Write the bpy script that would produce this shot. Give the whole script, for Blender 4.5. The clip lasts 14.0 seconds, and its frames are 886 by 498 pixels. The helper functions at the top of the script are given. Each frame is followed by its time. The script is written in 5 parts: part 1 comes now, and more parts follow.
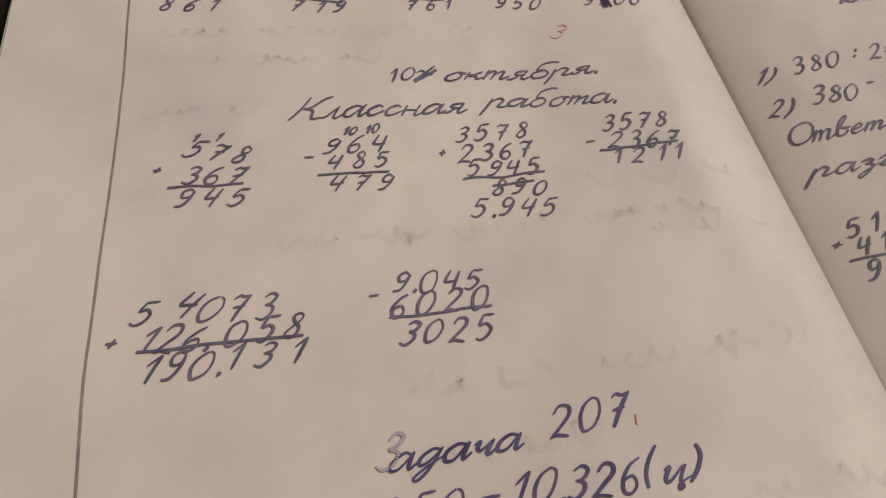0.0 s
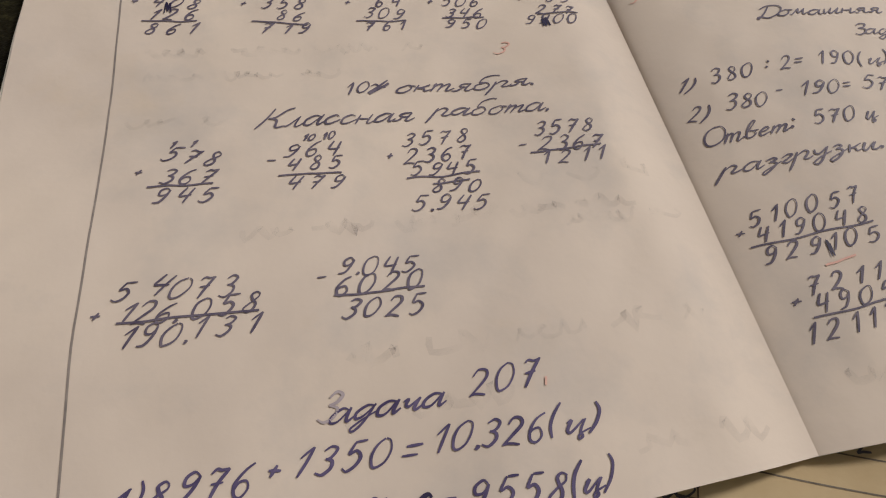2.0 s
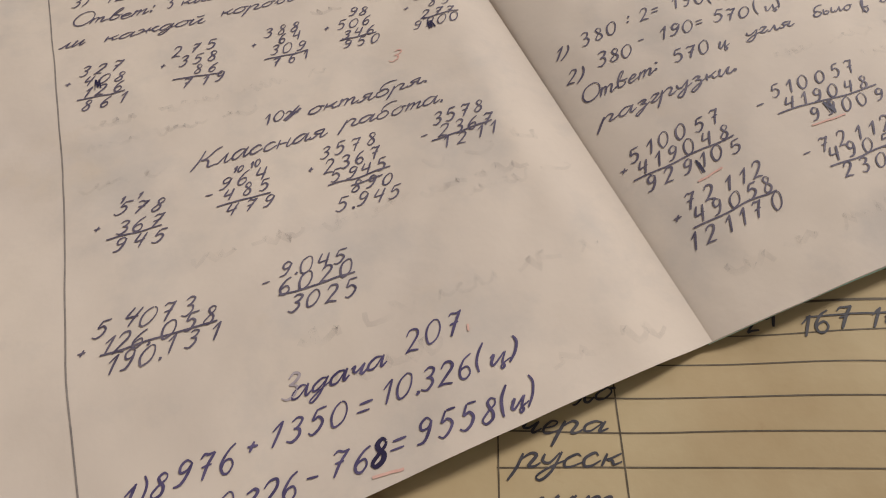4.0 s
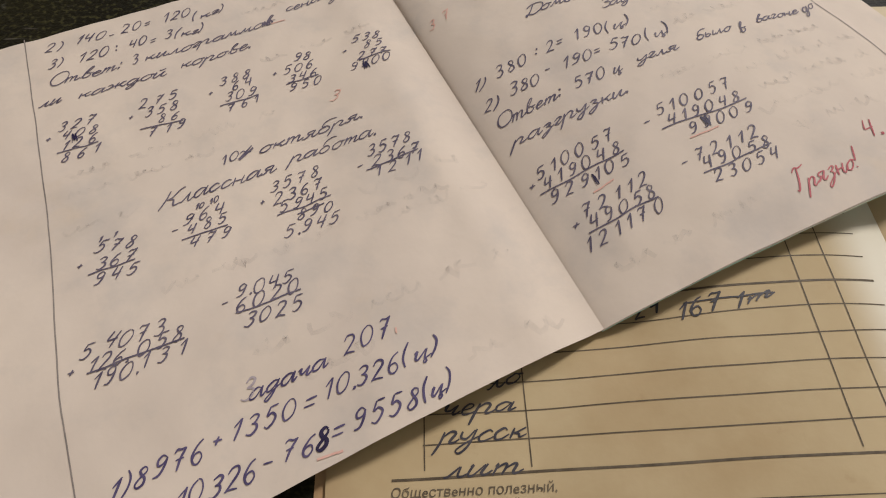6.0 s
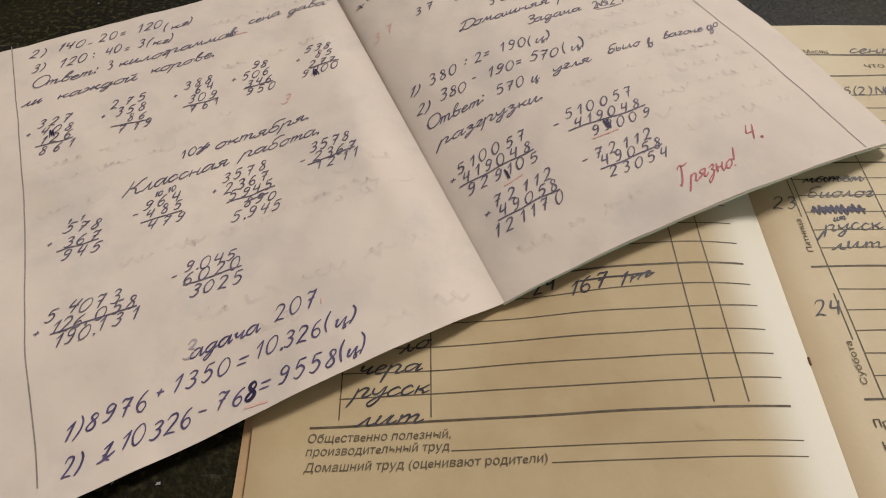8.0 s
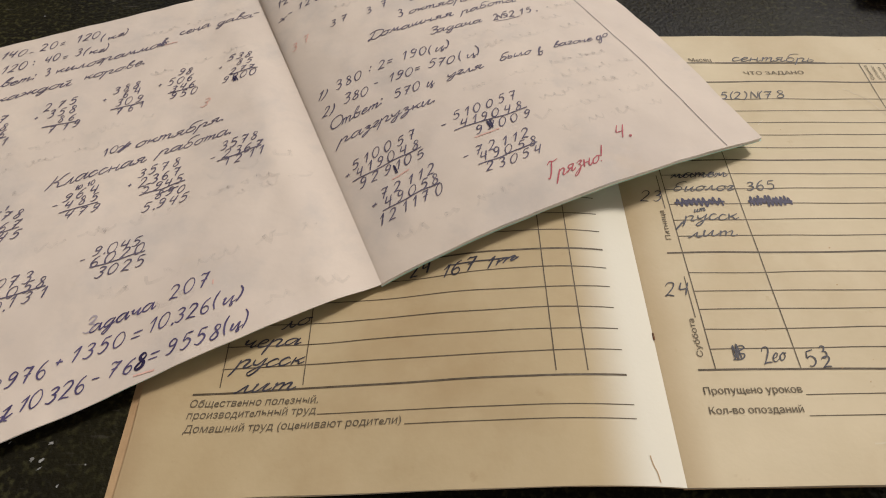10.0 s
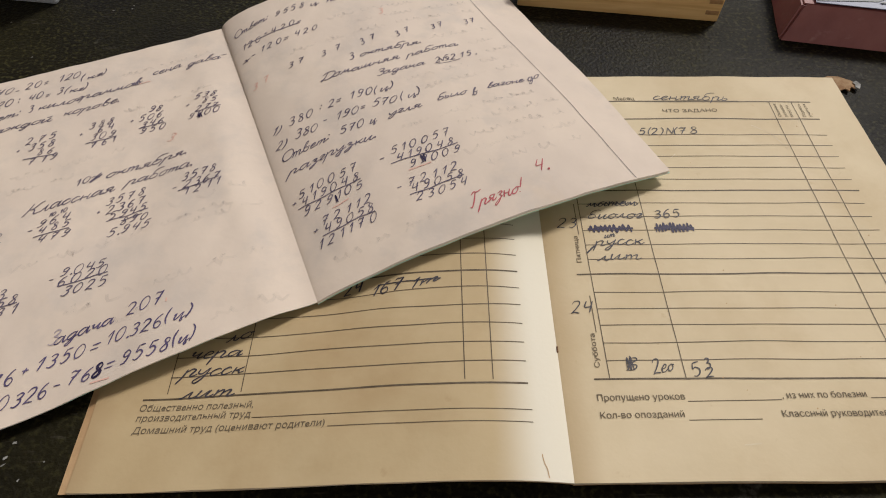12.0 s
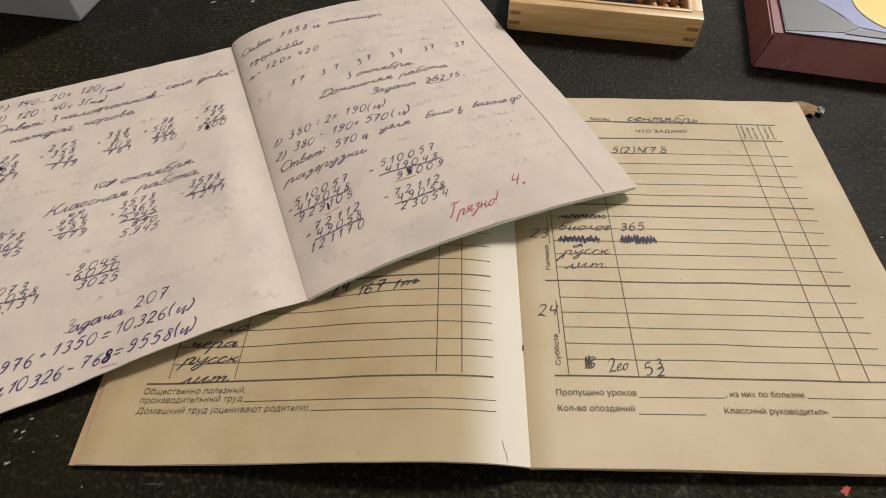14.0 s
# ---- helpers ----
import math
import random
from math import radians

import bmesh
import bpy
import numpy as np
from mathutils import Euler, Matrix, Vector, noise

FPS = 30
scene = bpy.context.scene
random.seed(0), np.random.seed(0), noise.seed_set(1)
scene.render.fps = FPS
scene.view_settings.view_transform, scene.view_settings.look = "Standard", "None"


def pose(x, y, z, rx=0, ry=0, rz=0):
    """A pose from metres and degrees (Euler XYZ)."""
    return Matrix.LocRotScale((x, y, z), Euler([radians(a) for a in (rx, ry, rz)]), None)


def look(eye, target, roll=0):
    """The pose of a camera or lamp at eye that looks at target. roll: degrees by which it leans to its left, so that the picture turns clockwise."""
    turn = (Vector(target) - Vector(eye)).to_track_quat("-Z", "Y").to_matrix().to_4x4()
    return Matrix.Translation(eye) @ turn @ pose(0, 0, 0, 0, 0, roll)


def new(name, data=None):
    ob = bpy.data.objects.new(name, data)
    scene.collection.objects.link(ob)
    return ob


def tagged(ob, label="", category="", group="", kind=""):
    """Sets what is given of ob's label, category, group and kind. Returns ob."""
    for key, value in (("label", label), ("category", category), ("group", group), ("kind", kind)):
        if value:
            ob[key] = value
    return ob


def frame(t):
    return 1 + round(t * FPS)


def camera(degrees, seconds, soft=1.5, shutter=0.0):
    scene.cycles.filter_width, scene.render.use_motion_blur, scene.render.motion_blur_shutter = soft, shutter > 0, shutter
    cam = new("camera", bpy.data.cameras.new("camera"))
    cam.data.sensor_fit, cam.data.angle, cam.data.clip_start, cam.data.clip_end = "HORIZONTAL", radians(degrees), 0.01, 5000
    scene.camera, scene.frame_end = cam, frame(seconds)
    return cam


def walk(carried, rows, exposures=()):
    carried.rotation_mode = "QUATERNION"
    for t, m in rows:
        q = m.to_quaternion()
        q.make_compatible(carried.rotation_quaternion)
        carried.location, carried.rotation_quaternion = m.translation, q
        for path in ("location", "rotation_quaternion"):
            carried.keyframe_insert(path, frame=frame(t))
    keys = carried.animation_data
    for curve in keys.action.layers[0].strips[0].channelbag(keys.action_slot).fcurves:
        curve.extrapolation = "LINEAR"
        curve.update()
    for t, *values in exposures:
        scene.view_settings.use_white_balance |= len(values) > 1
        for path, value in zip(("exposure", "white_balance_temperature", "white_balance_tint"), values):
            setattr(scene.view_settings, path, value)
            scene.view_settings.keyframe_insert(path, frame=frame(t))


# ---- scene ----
PATH = [
    (0, (-0.1950, 0.0375, 0.1067), (-0.1903, 0.1355, -0.0675), 17.28),
    (0.5, (-0.1903, 0.0372, 0.1088), (-0.1863, 0.1354, -0.0654), 16.87),
    (1, (-0.1889, 0.0355, 0.1112), (-0.1845, 0.1339, -0.0627), 16.95),
    (1.5, (-0.1838, 0.0325, 0.1154), (-0.1819, 0.1326, -0.0577), 15.62),
    (2, (-0.1802, 0.0279, 0.1214), (-0.1786, 0.1287, -0.0513), 15.25),
    (2.5, (-0.1774, 0.0235, 0.1270), (-0.1758, 0.1246, -0.0455), 13.68),
    (3, (-0.1703, 0.0204, 0.1283), (-0.1696, 0.1228, -0.0435), 9.32),
    (5.5, (-0.1466, 0.0067, 0.1590), (-0.1448, 0.1083, -0.0133), -0.82),
    (6, (-0.1402, 0.0042, 0.1623), (-0.1387, 0.1069, -0.0092), -0.68),
    (6.5, (-0.1363, 0.0003, 0.1660), (-0.1344, 0.1045, -0.0047), -0.15),
    (7, (-0.1304, -0.0041, 0.1724), (-0.1284, 0.1012, 0.0024), 0.08),
    (7.5, (-0.1245, -0.0111, 0.1739), (-0.1222, 0.0957, 0.0048), 0.39),
    (8, (-0.1146, -0.0172, 0.1782), (-0.1133, 0.0891, 0.0088), -0.13),
    (8.5, (-0.1048, -0.0240, 0.1830), (-0.1036, 0.0832, 0.0141), -0.10),
    (9, (-0.0932, -0.0298, 0.1835), (-0.0922, 0.0787, 0.0155), -0.13),
    (11.5, (-0.0486, -0.0453, 0.2037), (-0.0485, 0.0694, 0.0399), -0.65),
    (12, (-0.0430, -0.0502, 0.2092), (-0.0431, 0.0663, 0.0466), -0.55),
    (12.5, (-0.0379, -0.0544, 0.2151), (-0.0387, 0.0633, 0.0534), -0.67),
    (13, (-0.0332, -0.0587, 0.2211), (-0.0348, 0.0598, 0.0600), -0.62),
    (13.5, (-0.0305, -0.0623, 0.2240), (-0.0329, 0.0568, 0.0634), -0.61),
    (14, (-0.0297, -0.0651, 0.2265), (-0.0331, 0.0541, 0.0660), -0.57),
]
cam = camera(74.0, 14.0, soft=1.05)
walk(cam, [(t, look(eye, target, roll)) for t, eye, target, roll in PATH],
     exposures=[(0.0, -0.60), (3.0, -0.51), (6.0, -0.42), (9.0, -0.35), (14.0, -0.29)])

# ---- daylight: an overcast window behind the desk ----
world = bpy.data.worlds.new("world")
scene.world = world
world.use_nodes = True
wn = world.node_tree
sky = wn.nodes.new("ShaderNodeTexSky")
sky.sky_type, sky.sun_disc = "NISHITA", False
SUN_TO = Vector((0.48, 0.52, 0.70)).normalized()
sky.sun_elevation = math.asin(SUN_TO.z)
sky.sun_rotation = math.atan2(SUN_TO.x, SUN_TO.y)
wn.links.new(sky.outputs[0], wn.nodes["Background"].inputs[0])
wn.nodes["Background"].inputs[1].default_value = 0.12

sun = new("sun", bpy.data.lights.new("sun", "SUN"))
sun.data.energy, sun.data.angle, sun.data.color = 3.2, radians(11), (1.0, 0.94, 0.87)
sun.matrix_world = look(SUN_TO * 3, (0, 0, 0))

WIN = (-0.5, 1.9, 0.25, 2.0)      # the window: x from, x to, z from, z to
WALL_Y, WALL_T = 0.95, 0.25
glow = new("window_light", bpy.data.lights.new("window_light", "AREA"))
glow.data.shape, glow.data.size, glow.data.size_y = "RECTANGLE", WIN[1] - WIN[0] - 0.04, WIN[3] - WIN[2] - 0.04
glow.data.energy, glow.data.color = 9.0, (1.0, 0.97, 0.95)
glow.matrix_world = look(((WIN[0] + WIN[1]) / 2, WALL_Y + 0.2, (WIN[2] + WIN[3]) / 2), ((WIN[0] + WIN[1]) / 2, -3, (WIN[2] + WIN[3]) / 2))

FILL_OPENING = (-1.4, 1.4, 0.2, 1.8)     # added opening for fill light behind the camera; no window known there
ROOM = (-2.3, 2.6, -2.6, WALL_Y, -0.74, 2.1)
# warm fill lamp, added to brighten the faces turned to the camera
back = new("fill_light_south", bpy.data.lights.new("fill_light_south", "AREA"))
back.data.shape, back.data.size, back.data.size_y = "RECTANGLE", FILL_OPENING[1] - FILL_OPENING[0] - 0.04, FILL_OPENING[3] - FILL_OPENING[2] - 0.04
back.data.energy, back.data.color = 21.0, (1.0, 0.85, 0.72)
back.matrix_world = look((0, ROOM[2] - 0.05, 1.0), (0, 3, 1.0))

# ---- materials ----
def node(nt, kind, **values):
    n = nt.nodes.new(kind)
    for key, value in values.items():
        n.inputs[key.replace("_", " ")].default_value = value
    return n


def material(name, base, rough=0.6, metal=0.0, grain=None, stain=None, bump=0.0, bump_scale=400.0, spec=0.4, sheen_pieces=0.0):
    """A surface with grain (colour, scale, amount) and stains (colour, scale, low, high) in metres of the object's own space."""
    m = bpy.data.materials.new(name)
    m.use_nodes = True
    nt = m.node_tree
    b = nt.nodes["Principled BSDF"]
    b.inputs["Roughness"].default_value, b.inputs["Metallic"].default_value = rough, metal
    b.inputs["Specular IOR Level"].default_value = spec
    co = nt.nodes.new("ShaderNodeTexCoord")
    colour = None
    rgb = nt.nodes.new("ShaderNodeRGB")
    rgb.outputs[0].default_value = (*base, 1)
    colour = rgb.outputs[0]
    stains = stain if isinstance(stain, list) else [stain]
    for layer, spec_ in [("grain", grain)] + [("stain", one) for one in stains]:
        if not spec_:
            continue
        tex = node(nt, "ShaderNodeTexNoise", Scale=spec_[1], Detail=6.0, Roughness=0.62)
        nt.links.new(co.outputs["Object"], tex.inputs["Vector"])
        ramp = nt.nodes.new("ShaderNodeMapRange")
        low, high, most = (0.35, 0.7, spec_[2]) if layer == "grain" else (spec_[2], spec_[3], spec_[4])
        for i, value in ((1, low), (2, high), (3, 0.0), (4, most)):
            ramp.inputs[i].default_value = value
        nt.links.new(tex.outputs["Fac"], ramp.inputs[0])
        mix = nt.nodes.new("ShaderNodeMix")
        mix.data_type = "RGBA"
        nt.links.new(ramp.outputs[0], mix.inputs[0])
        nt.links.new(colour, mix.inputs[6])
        mix.inputs[7].default_value = (*spec_[0], 1)
        colour = mix.outputs[2]
    nt.links.new(colour, b.inputs["Base Color"])
    if bump:
        tex = node(nt, "ShaderNodeTexNoise", Scale=bump_scale, Detail=5.0)
        nt.links.new(co.outputs["Object"], tex.inputs["Vector"])
        bp = node(nt, "ShaderNodeBump", Strength=bump, Distance=0.0006)
        nt.links.new(tex.outputs["Fac"], bp.inputs["Height"])
        nt.links.new(bp.outputs[0], b.inputs["Normal"])
    return m


def table_paint():
    """Near-black desk paint with fine pimples, scuffs, painted-in glints, dust specks and scratches."""
    m = material("desk_paint", (0.007, 0.006, 0.005), 0.5, grain=((0.019, 0.017, 0.007), 14.0, 0.8), bump=0.0, spec=0.08)
    nt = m.node_tree
    b = nt.nodes["Principled BSDF"]
    base = b.inputs["Base Color"].links[0].from_socket
    co = nt.nodes["Texture Coordinate"]
    # small specks, denser in worn patches; the olive ones are glints painted in
    vor = node(nt, "ShaderNodeTexNoise", Scale=420.0, Detail=2.0)
    wear = node(nt, "ShaderNodeTexNoise", Scale=9.0, Detail=3.0)
    stretch = nt.nodes.new("ShaderNodeMapping")
    stretch.inputs["Rotation"].default_value = (0, 0, 0.6)
    stretch.inputs["Scale"].default_value = (14.0, 130.0, 10.0)
    scr = node(nt, "ShaderNodeTexNoise", Scale=3.0, Detail=4.0)
    smear = node(nt, "ShaderNodeTexNoise", Scale=26.0, Detail=5.0, Distortion=0.8)
    for tex in (vor, wear, smear):
        nt.links.new(co.outputs["Object"], tex.inputs["Vector"])
    nt.links.new(co.outputs["Object"], stretch.inputs["Vector"])
    nt.links.new(stretch.outputs[0], scr.inputs["Vector"])

    def ranged(socket, low, high, most):
        r = nt.nodes.new("ShaderNodeMapRange")
        for i, value in ((1, low), (2, high), (3, 0.0), (4, most)):
            r.inputs[i].default_value = value
        nt.links.new(socket, r.inputs[0])
        return r.outputs[0]

    def times(a, c):
        x = nt.nodes.new("ShaderNodeMath")
        x.operation = "MULTIPLY"
        nt.links.new(a, x.inputs[0])
        nt.links.new(c, x.inputs[1])
        return x.outputs[0]

    worn = ranged(wear.outputs["Fac"], 0.34, 0.62, 1.0)
    # olive glints of the pimples put into the colour, dusty smears, scratches
    for mask, colour in ((times(ranged(vor.outputs["Fac"], 0.52, 0.68, 0.75), worn), (0.064, 0.060, 0.026)),
                         (times(ranged(smear.outputs["Fac"], 0.66, 0.80, 0.35), ranged(vor.outputs["Fac"], 0.40, 0.62, 1.0)), (0.22, 0.22, 0.21)),
                         (times(ranged(scr.outputs["Fac"], 0.66, 0.74, 0.5), worn), (0.20, 0.18, 0.16))):
        mix = nt.nodes.new("ShaderNodeMix")
        mix.data_type = "RGBA"
        nt.links.new(mask, mix.inputs[0])
        nt.links.new(base, mix.inputs[6])
        mix.inputs[7].default_value = (*colour, 1)
        base = mix.outputs[2]
    nt.links.new(base, b.inputs["Base Color"])
    pim = node(nt, "ShaderNodeTexNoise", Scale=520.0, Detail=3.0)
    nt.links.new(co.outputs["Object"], pim.inputs["Vector"])
    bp = node(nt, "ShaderNodeBump", Strength=0.9, Distance=0.0009)
    nt.links.new(pim.outputs["Fac"], bp.inputs["Height"])
    nt.links.new(bp.outputs[0], b.inputs["Normal"])
    rr = ranged(wear.outputs["Fac"], 0.3, 0.7, 0.25)
    add = nt.nodes.new("ShaderNodeMath")
    add.inputs[1].default_value = 0.42
    nt.links.new(rr, add.inputs[0])
    nt.links.new(add.outputs[0], b.inputs["Roughness"])
    return m


def wood(name, light, dark, along="X", scale=1.0):
    """Varnished wood with stretched grain."""
    m = material(name, light, 0.38, bump=0.15, bump_scale=500.0)
    nt = m.node_tree
    b = nt.nodes["Principled BSDF"]
    co = nt.nodes["Texture Coordinate"]
    mp = nt.nodes.new("ShaderNodeMapping")
    mp.inputs["Scale"].default_value = {"X": (12, 160, 160), "Y": (160, 12, 160), "Z": (160, 160, 12)}[along]
    tex = node(nt, "ShaderNodeTexNoise", Scale=2.0 * scale, Detail=6.0, Distortion=0.6)
    nt.links.new(co.outputs["Object"], mp.inputs["Vector"])
    nt.links.new(mp.outputs[0], tex.inputs["Vector"])
    ramp = nt.nodes.new("ShaderNodeValToRGB")
    ramp.color_ramp.elements[0].position, ramp.color_ramp.elements[1].position = 0.32, 0.72
    ramp.color_ramp.elements[0].color, ramp.color_ramp.elements[1].color = (*light, 1), (*dark, 1)
    nt.links.new(tex.outputs["Fac"], ramp.inputs[0])
    nt.links.new(ramp.outputs[0], b.inputs["Base Color"])
    return m


PAPER = material("notebook_paper", (0.675, 0.580, 0.492), 0.75, grain=((0.57, 0.49, 0.43), 15.0, 0.75), stain=[((0.56, 0.43, 0.27), 16.0, 0.62, 0.80, 0.4), ((0.50, 0.45, 0.41), 34.0, 0.50, 0.76, 0.8)], bump=0.32, bump_scale=110.0, spec=0.2)
SHEET = material("sheet_paper", (0.82, 0.79, 0.72), 0.8, grain=((0.70, 0.64, 0.54), 60.0, 0.5), spec=0.2)
MINT = material("mint_cover", (0.40, 0.70, 0.58), 0.6, grain=((0.56, 0.74, 0.64), 50.0, 0.6), bump=0.2, spec=0.3)
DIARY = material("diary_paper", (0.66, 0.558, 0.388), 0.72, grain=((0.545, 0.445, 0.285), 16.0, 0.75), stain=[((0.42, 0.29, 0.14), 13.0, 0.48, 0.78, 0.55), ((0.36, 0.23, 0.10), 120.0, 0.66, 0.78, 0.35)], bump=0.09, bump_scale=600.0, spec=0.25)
# the diary paper made darker: the left slope's shade put into the colour
DIARY_LEFT_SHADED = material("diary_paper_left_shaded", (0.520, 0.415, 0.255), 0.72, grain=((0.42, 0.315, 0.175), 16.0, 0.75), stain=[((0.34, 0.22, 0.10), 11.0, 0.50, 0.76, 0.6), ((0.30, 0.19, 0.09), 120.0, 0.66, 0.78, 0.35)], bump=0.09, bump_scale=600.0, spec=0.25)


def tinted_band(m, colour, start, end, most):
    """Tints a band: an aged edge, or light and shade painted along the fold."""
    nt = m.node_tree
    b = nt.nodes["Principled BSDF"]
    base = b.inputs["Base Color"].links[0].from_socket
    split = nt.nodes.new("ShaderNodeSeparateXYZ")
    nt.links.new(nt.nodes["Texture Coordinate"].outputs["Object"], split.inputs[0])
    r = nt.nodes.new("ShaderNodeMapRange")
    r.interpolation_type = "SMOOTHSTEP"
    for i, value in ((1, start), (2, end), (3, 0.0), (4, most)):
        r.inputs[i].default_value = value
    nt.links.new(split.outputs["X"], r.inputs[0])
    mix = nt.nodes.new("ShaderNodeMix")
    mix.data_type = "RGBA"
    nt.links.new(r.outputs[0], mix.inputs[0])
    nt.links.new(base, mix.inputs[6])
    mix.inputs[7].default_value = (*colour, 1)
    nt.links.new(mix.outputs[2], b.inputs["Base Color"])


tinted_band(DIARY_LEFT_SHADED, (0.34, 0.23, 0.12), -0.158, -0.1735, 0.6)
# light on the curl into the fold, painted as a pale band
tinted_band(DIARY_LEFT_SHADED, (0.76, 0.73, 0.63), -0.028, -0.008, 0.85)
# shade where the right page dips to the fold, put in as brown
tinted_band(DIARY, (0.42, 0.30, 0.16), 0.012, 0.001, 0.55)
DIARY_EDGE = material("diary_edge", (0.66, 0.58, 0.44), 0.8, grain=((0.50, 0.38, 0.24), 80.0, 0.6), spec=0.2)
KRAFT = material("kraft_cover", (0.50, 0.34, 0.19), 0.7, grain=((0.30, 0.18, 0.09), 60.0, 0.6), bump=0.3, spec=0.2)
INK = material("violet_ink", (0.080, 0.066, 0.108), 0.6, grain=((0.21, 0.18, 0.22), 240.0, 0.75), spec=0.2)
INK_DEEP = material("deep_violet_ink", (0.060, 0.047, 0.115), 0.6, grain=((0.16, 0.13, 0.24), 240.0, 0.75), spec=0.2)
INK_DARK = material("dark_ink", (0.022, 0.016, 0.050), 0.55, grain=((0.06, 0.05, 0.11), 260.0, 0.5), spec=0.25)
FAINT_INK = material("faint_ink", (0.34, 0.29, 0.33), 0.65, grain=((0.50, 0.44, 0.44), 220.0, 0.8), spec=0.2)
FINE, PEN_LATE = 0.00044, 0.00051      # widths of the pen's stroke
BLUE_INK = material("diary_ink", (0.030, 0.028, 0.040), 0.55, grain=((0.10, 0.09, 0.10), 260.0, 0.7), spec=0.3)
RED_INK = material("red_ink", (0.36, 0.045, 0.065), 0.6, grain=((0.50, 0.14, 0.15), 260.0, 0.7), spec=0.3)
FAINT_RED = material("faint_red_ink", (0.66, 0.38, 0.32), 0.7, grain=((0.72, 0.5, 0.42), 260.0, 0.7), spec=0.2)
PENCIL = material("margin_pencil", (0.20, 0.175, 0.165), 0.6, grain=((0.34, 0.29, 0.26), 300.0, 0.8), spec=0.3)
GHOST = material("show_through", (0.33, 0.29, 0.29), 0.75, grain=((0.42, 0.37, 0.35), 90.0, 0.8), spec=0.1)
# ink behind the leaf: thin and uneven
nt_ = GHOST.node_tree
patchy = node(nt_, "ShaderNodeTexNoise", Scale=150.0, Detail=3.0)
thin = nt_.nodes.new("ShaderNodeMapRange")
for i, value in ((1, 0.38), (2, 0.66), (3, 0.01), (4, 0.11)):
    thin.inputs[i].default_value = value
nt_.links.new(nt_.nodes["Texture Coordinate"].outputs["Object"], patchy.inputs["Vector"])
nt_.links.new(patchy.outputs["Fac"], thin.inputs[0])
nt_.links.new(thin.outputs[0], nt_.nodes["Principled BSDF"].inputs["Alpha"])
PRINT_WORDS = material("print_words", (0.10, 0.078, 0.055), 0.65, grain=((0.22, 0.18, 0.12), 300.0, 0.6), spec=0.2)
PRINT = material("printing_ink", (0.070, 0.050, 0.030), 0.6, grain=((0.20, 0.16, 0.11), 300.0, 0.6), spec=0.3)
DESK = table_paint()


# ---- building helpers ----
def part(name, bm, mat, parent=None, label="", smooth=True):
    """Links a bmesh as one mesh object under a thing or a part."""
    me = bpy.data.meshes.new(name)
    bmesh.ops.recalc_face_normals(bm, faces=bm.faces)
    bm.to_mesh(me)
    bm.free()
    me.materials.append(mat)
    if smooth:
        for p in me.polygons:
            p.use_smooth = True
        me.set_sharp_from_angle(angle=radians(38))
    ob = new(name, me)
    if parent:
        ob.parent = parent
    if label:
        ob["label"] = label
    return ob


def block(x0, x1, y0, y1, z0, z1, bevel=0.0, seg=2, bm=None):
    """A box with rounded edges."""
    own = bmesh.new()
    bmesh.ops.create_cube(own, size=1.0)
    for v in own.verts:
        v.co = Vector((x0 + (v.co.x + 0.5) * (x1 - x0), y0 + (v.co.y + 0.5) * (y1 - y0), z0 + (v.co.z + 0.5) * (z1 - z0)))
    if bevel:
        bmesh.ops.bevel(own, geom=own.edges[:], offset=bevel, segments=seg, affect="EDGES", profile=0.6)
    if bm is None:
        return own
    me = bpy.data.meshes.new("joined")
    own.to_mesh(me)
    own.free()
    bm.from_mesh(me)
    bpy.data.meshes.remove(me)
    return bm


def empty(name, m, label, category, group=""):
    ob = new(name)
    ob.matrix_world = m
    ob.empty_display_size = 0.02
    return tagged(ob, label, category, group)


def ribbon(bm, pts, width, height, lift, taper=False):
    """A pen stroke: a flat band along points of the page, lying on the surface height(x, y)."""
    n = len(pts)
    prev = None
    for i, (x, y) in enumerate(pts):
        a, c = pts[max(0, i - 1)], pts[min(n - 1, i + 1)]
        dx, dy = c[0] - a[0], c[1] - a[1]
        d = math.hypot(dx, dy) or 1.0
        w = width / 2 * (0.65 + 0.35 * min(1.0, 4 * min(i, n - 1 - i) / max(1, n - 1)) if taper else 1.0)
        # strokes drawn downwards press harder
        w *= 1.0 + (0.22 * max(-1.0, min(1.0, -dy / d)) if taper else 0.0)
        px, py = -dy / d * w, dx / d * w
        pair = [bm.verts.new((x + k * px, y + k * py, height(x + k * px, y + k * py) + lift)) for k in (1, -1)]
        if prev:
            bm.faces.new((prev[0], prev[1], pair[1], pair[0]))
        prev = pair


def line(bm, x0, y0, x1, y1, width, height, lift, wave=0.0, steps=None):
    n = steps or max(2, int(math.hypot(x1 - x0, y1 - y0) / 0.004))
    pts = []
    for i in range(n + 1):
        k = i / n
        j = wave * noise.noise(Vector((x0 * 900 + k * 3.1, y0 * 700, 2.0)))
        pts.append((x0 + (x1 - x0) * k - (y1 - y0) * j, y0 + (y1 - y0) * k + (x1 - x0) * j))
    ribbon(bm, pts, width, height, lift)


# ---- the room that closes the place ----
WALL_PAINT = material("wall_paint", (0.66, 0.63, 0.55), 0.8, grain=((0.58, 0.55, 0.47), 3.0, 0.6), bump=0.3, bump_scale=60.0)
CEIL_PAINT = material("ceiling_paint", (0.78, 0.77, 0.74), 0.85, grain=((0.70, 0.69, 0.66), 4.0, 0.5))
FLOOR_WOOD = wood("floor_boards", (0.30, 0.17, 0.08), (0.20, 0.10, 0.045), "Y", 0.4)


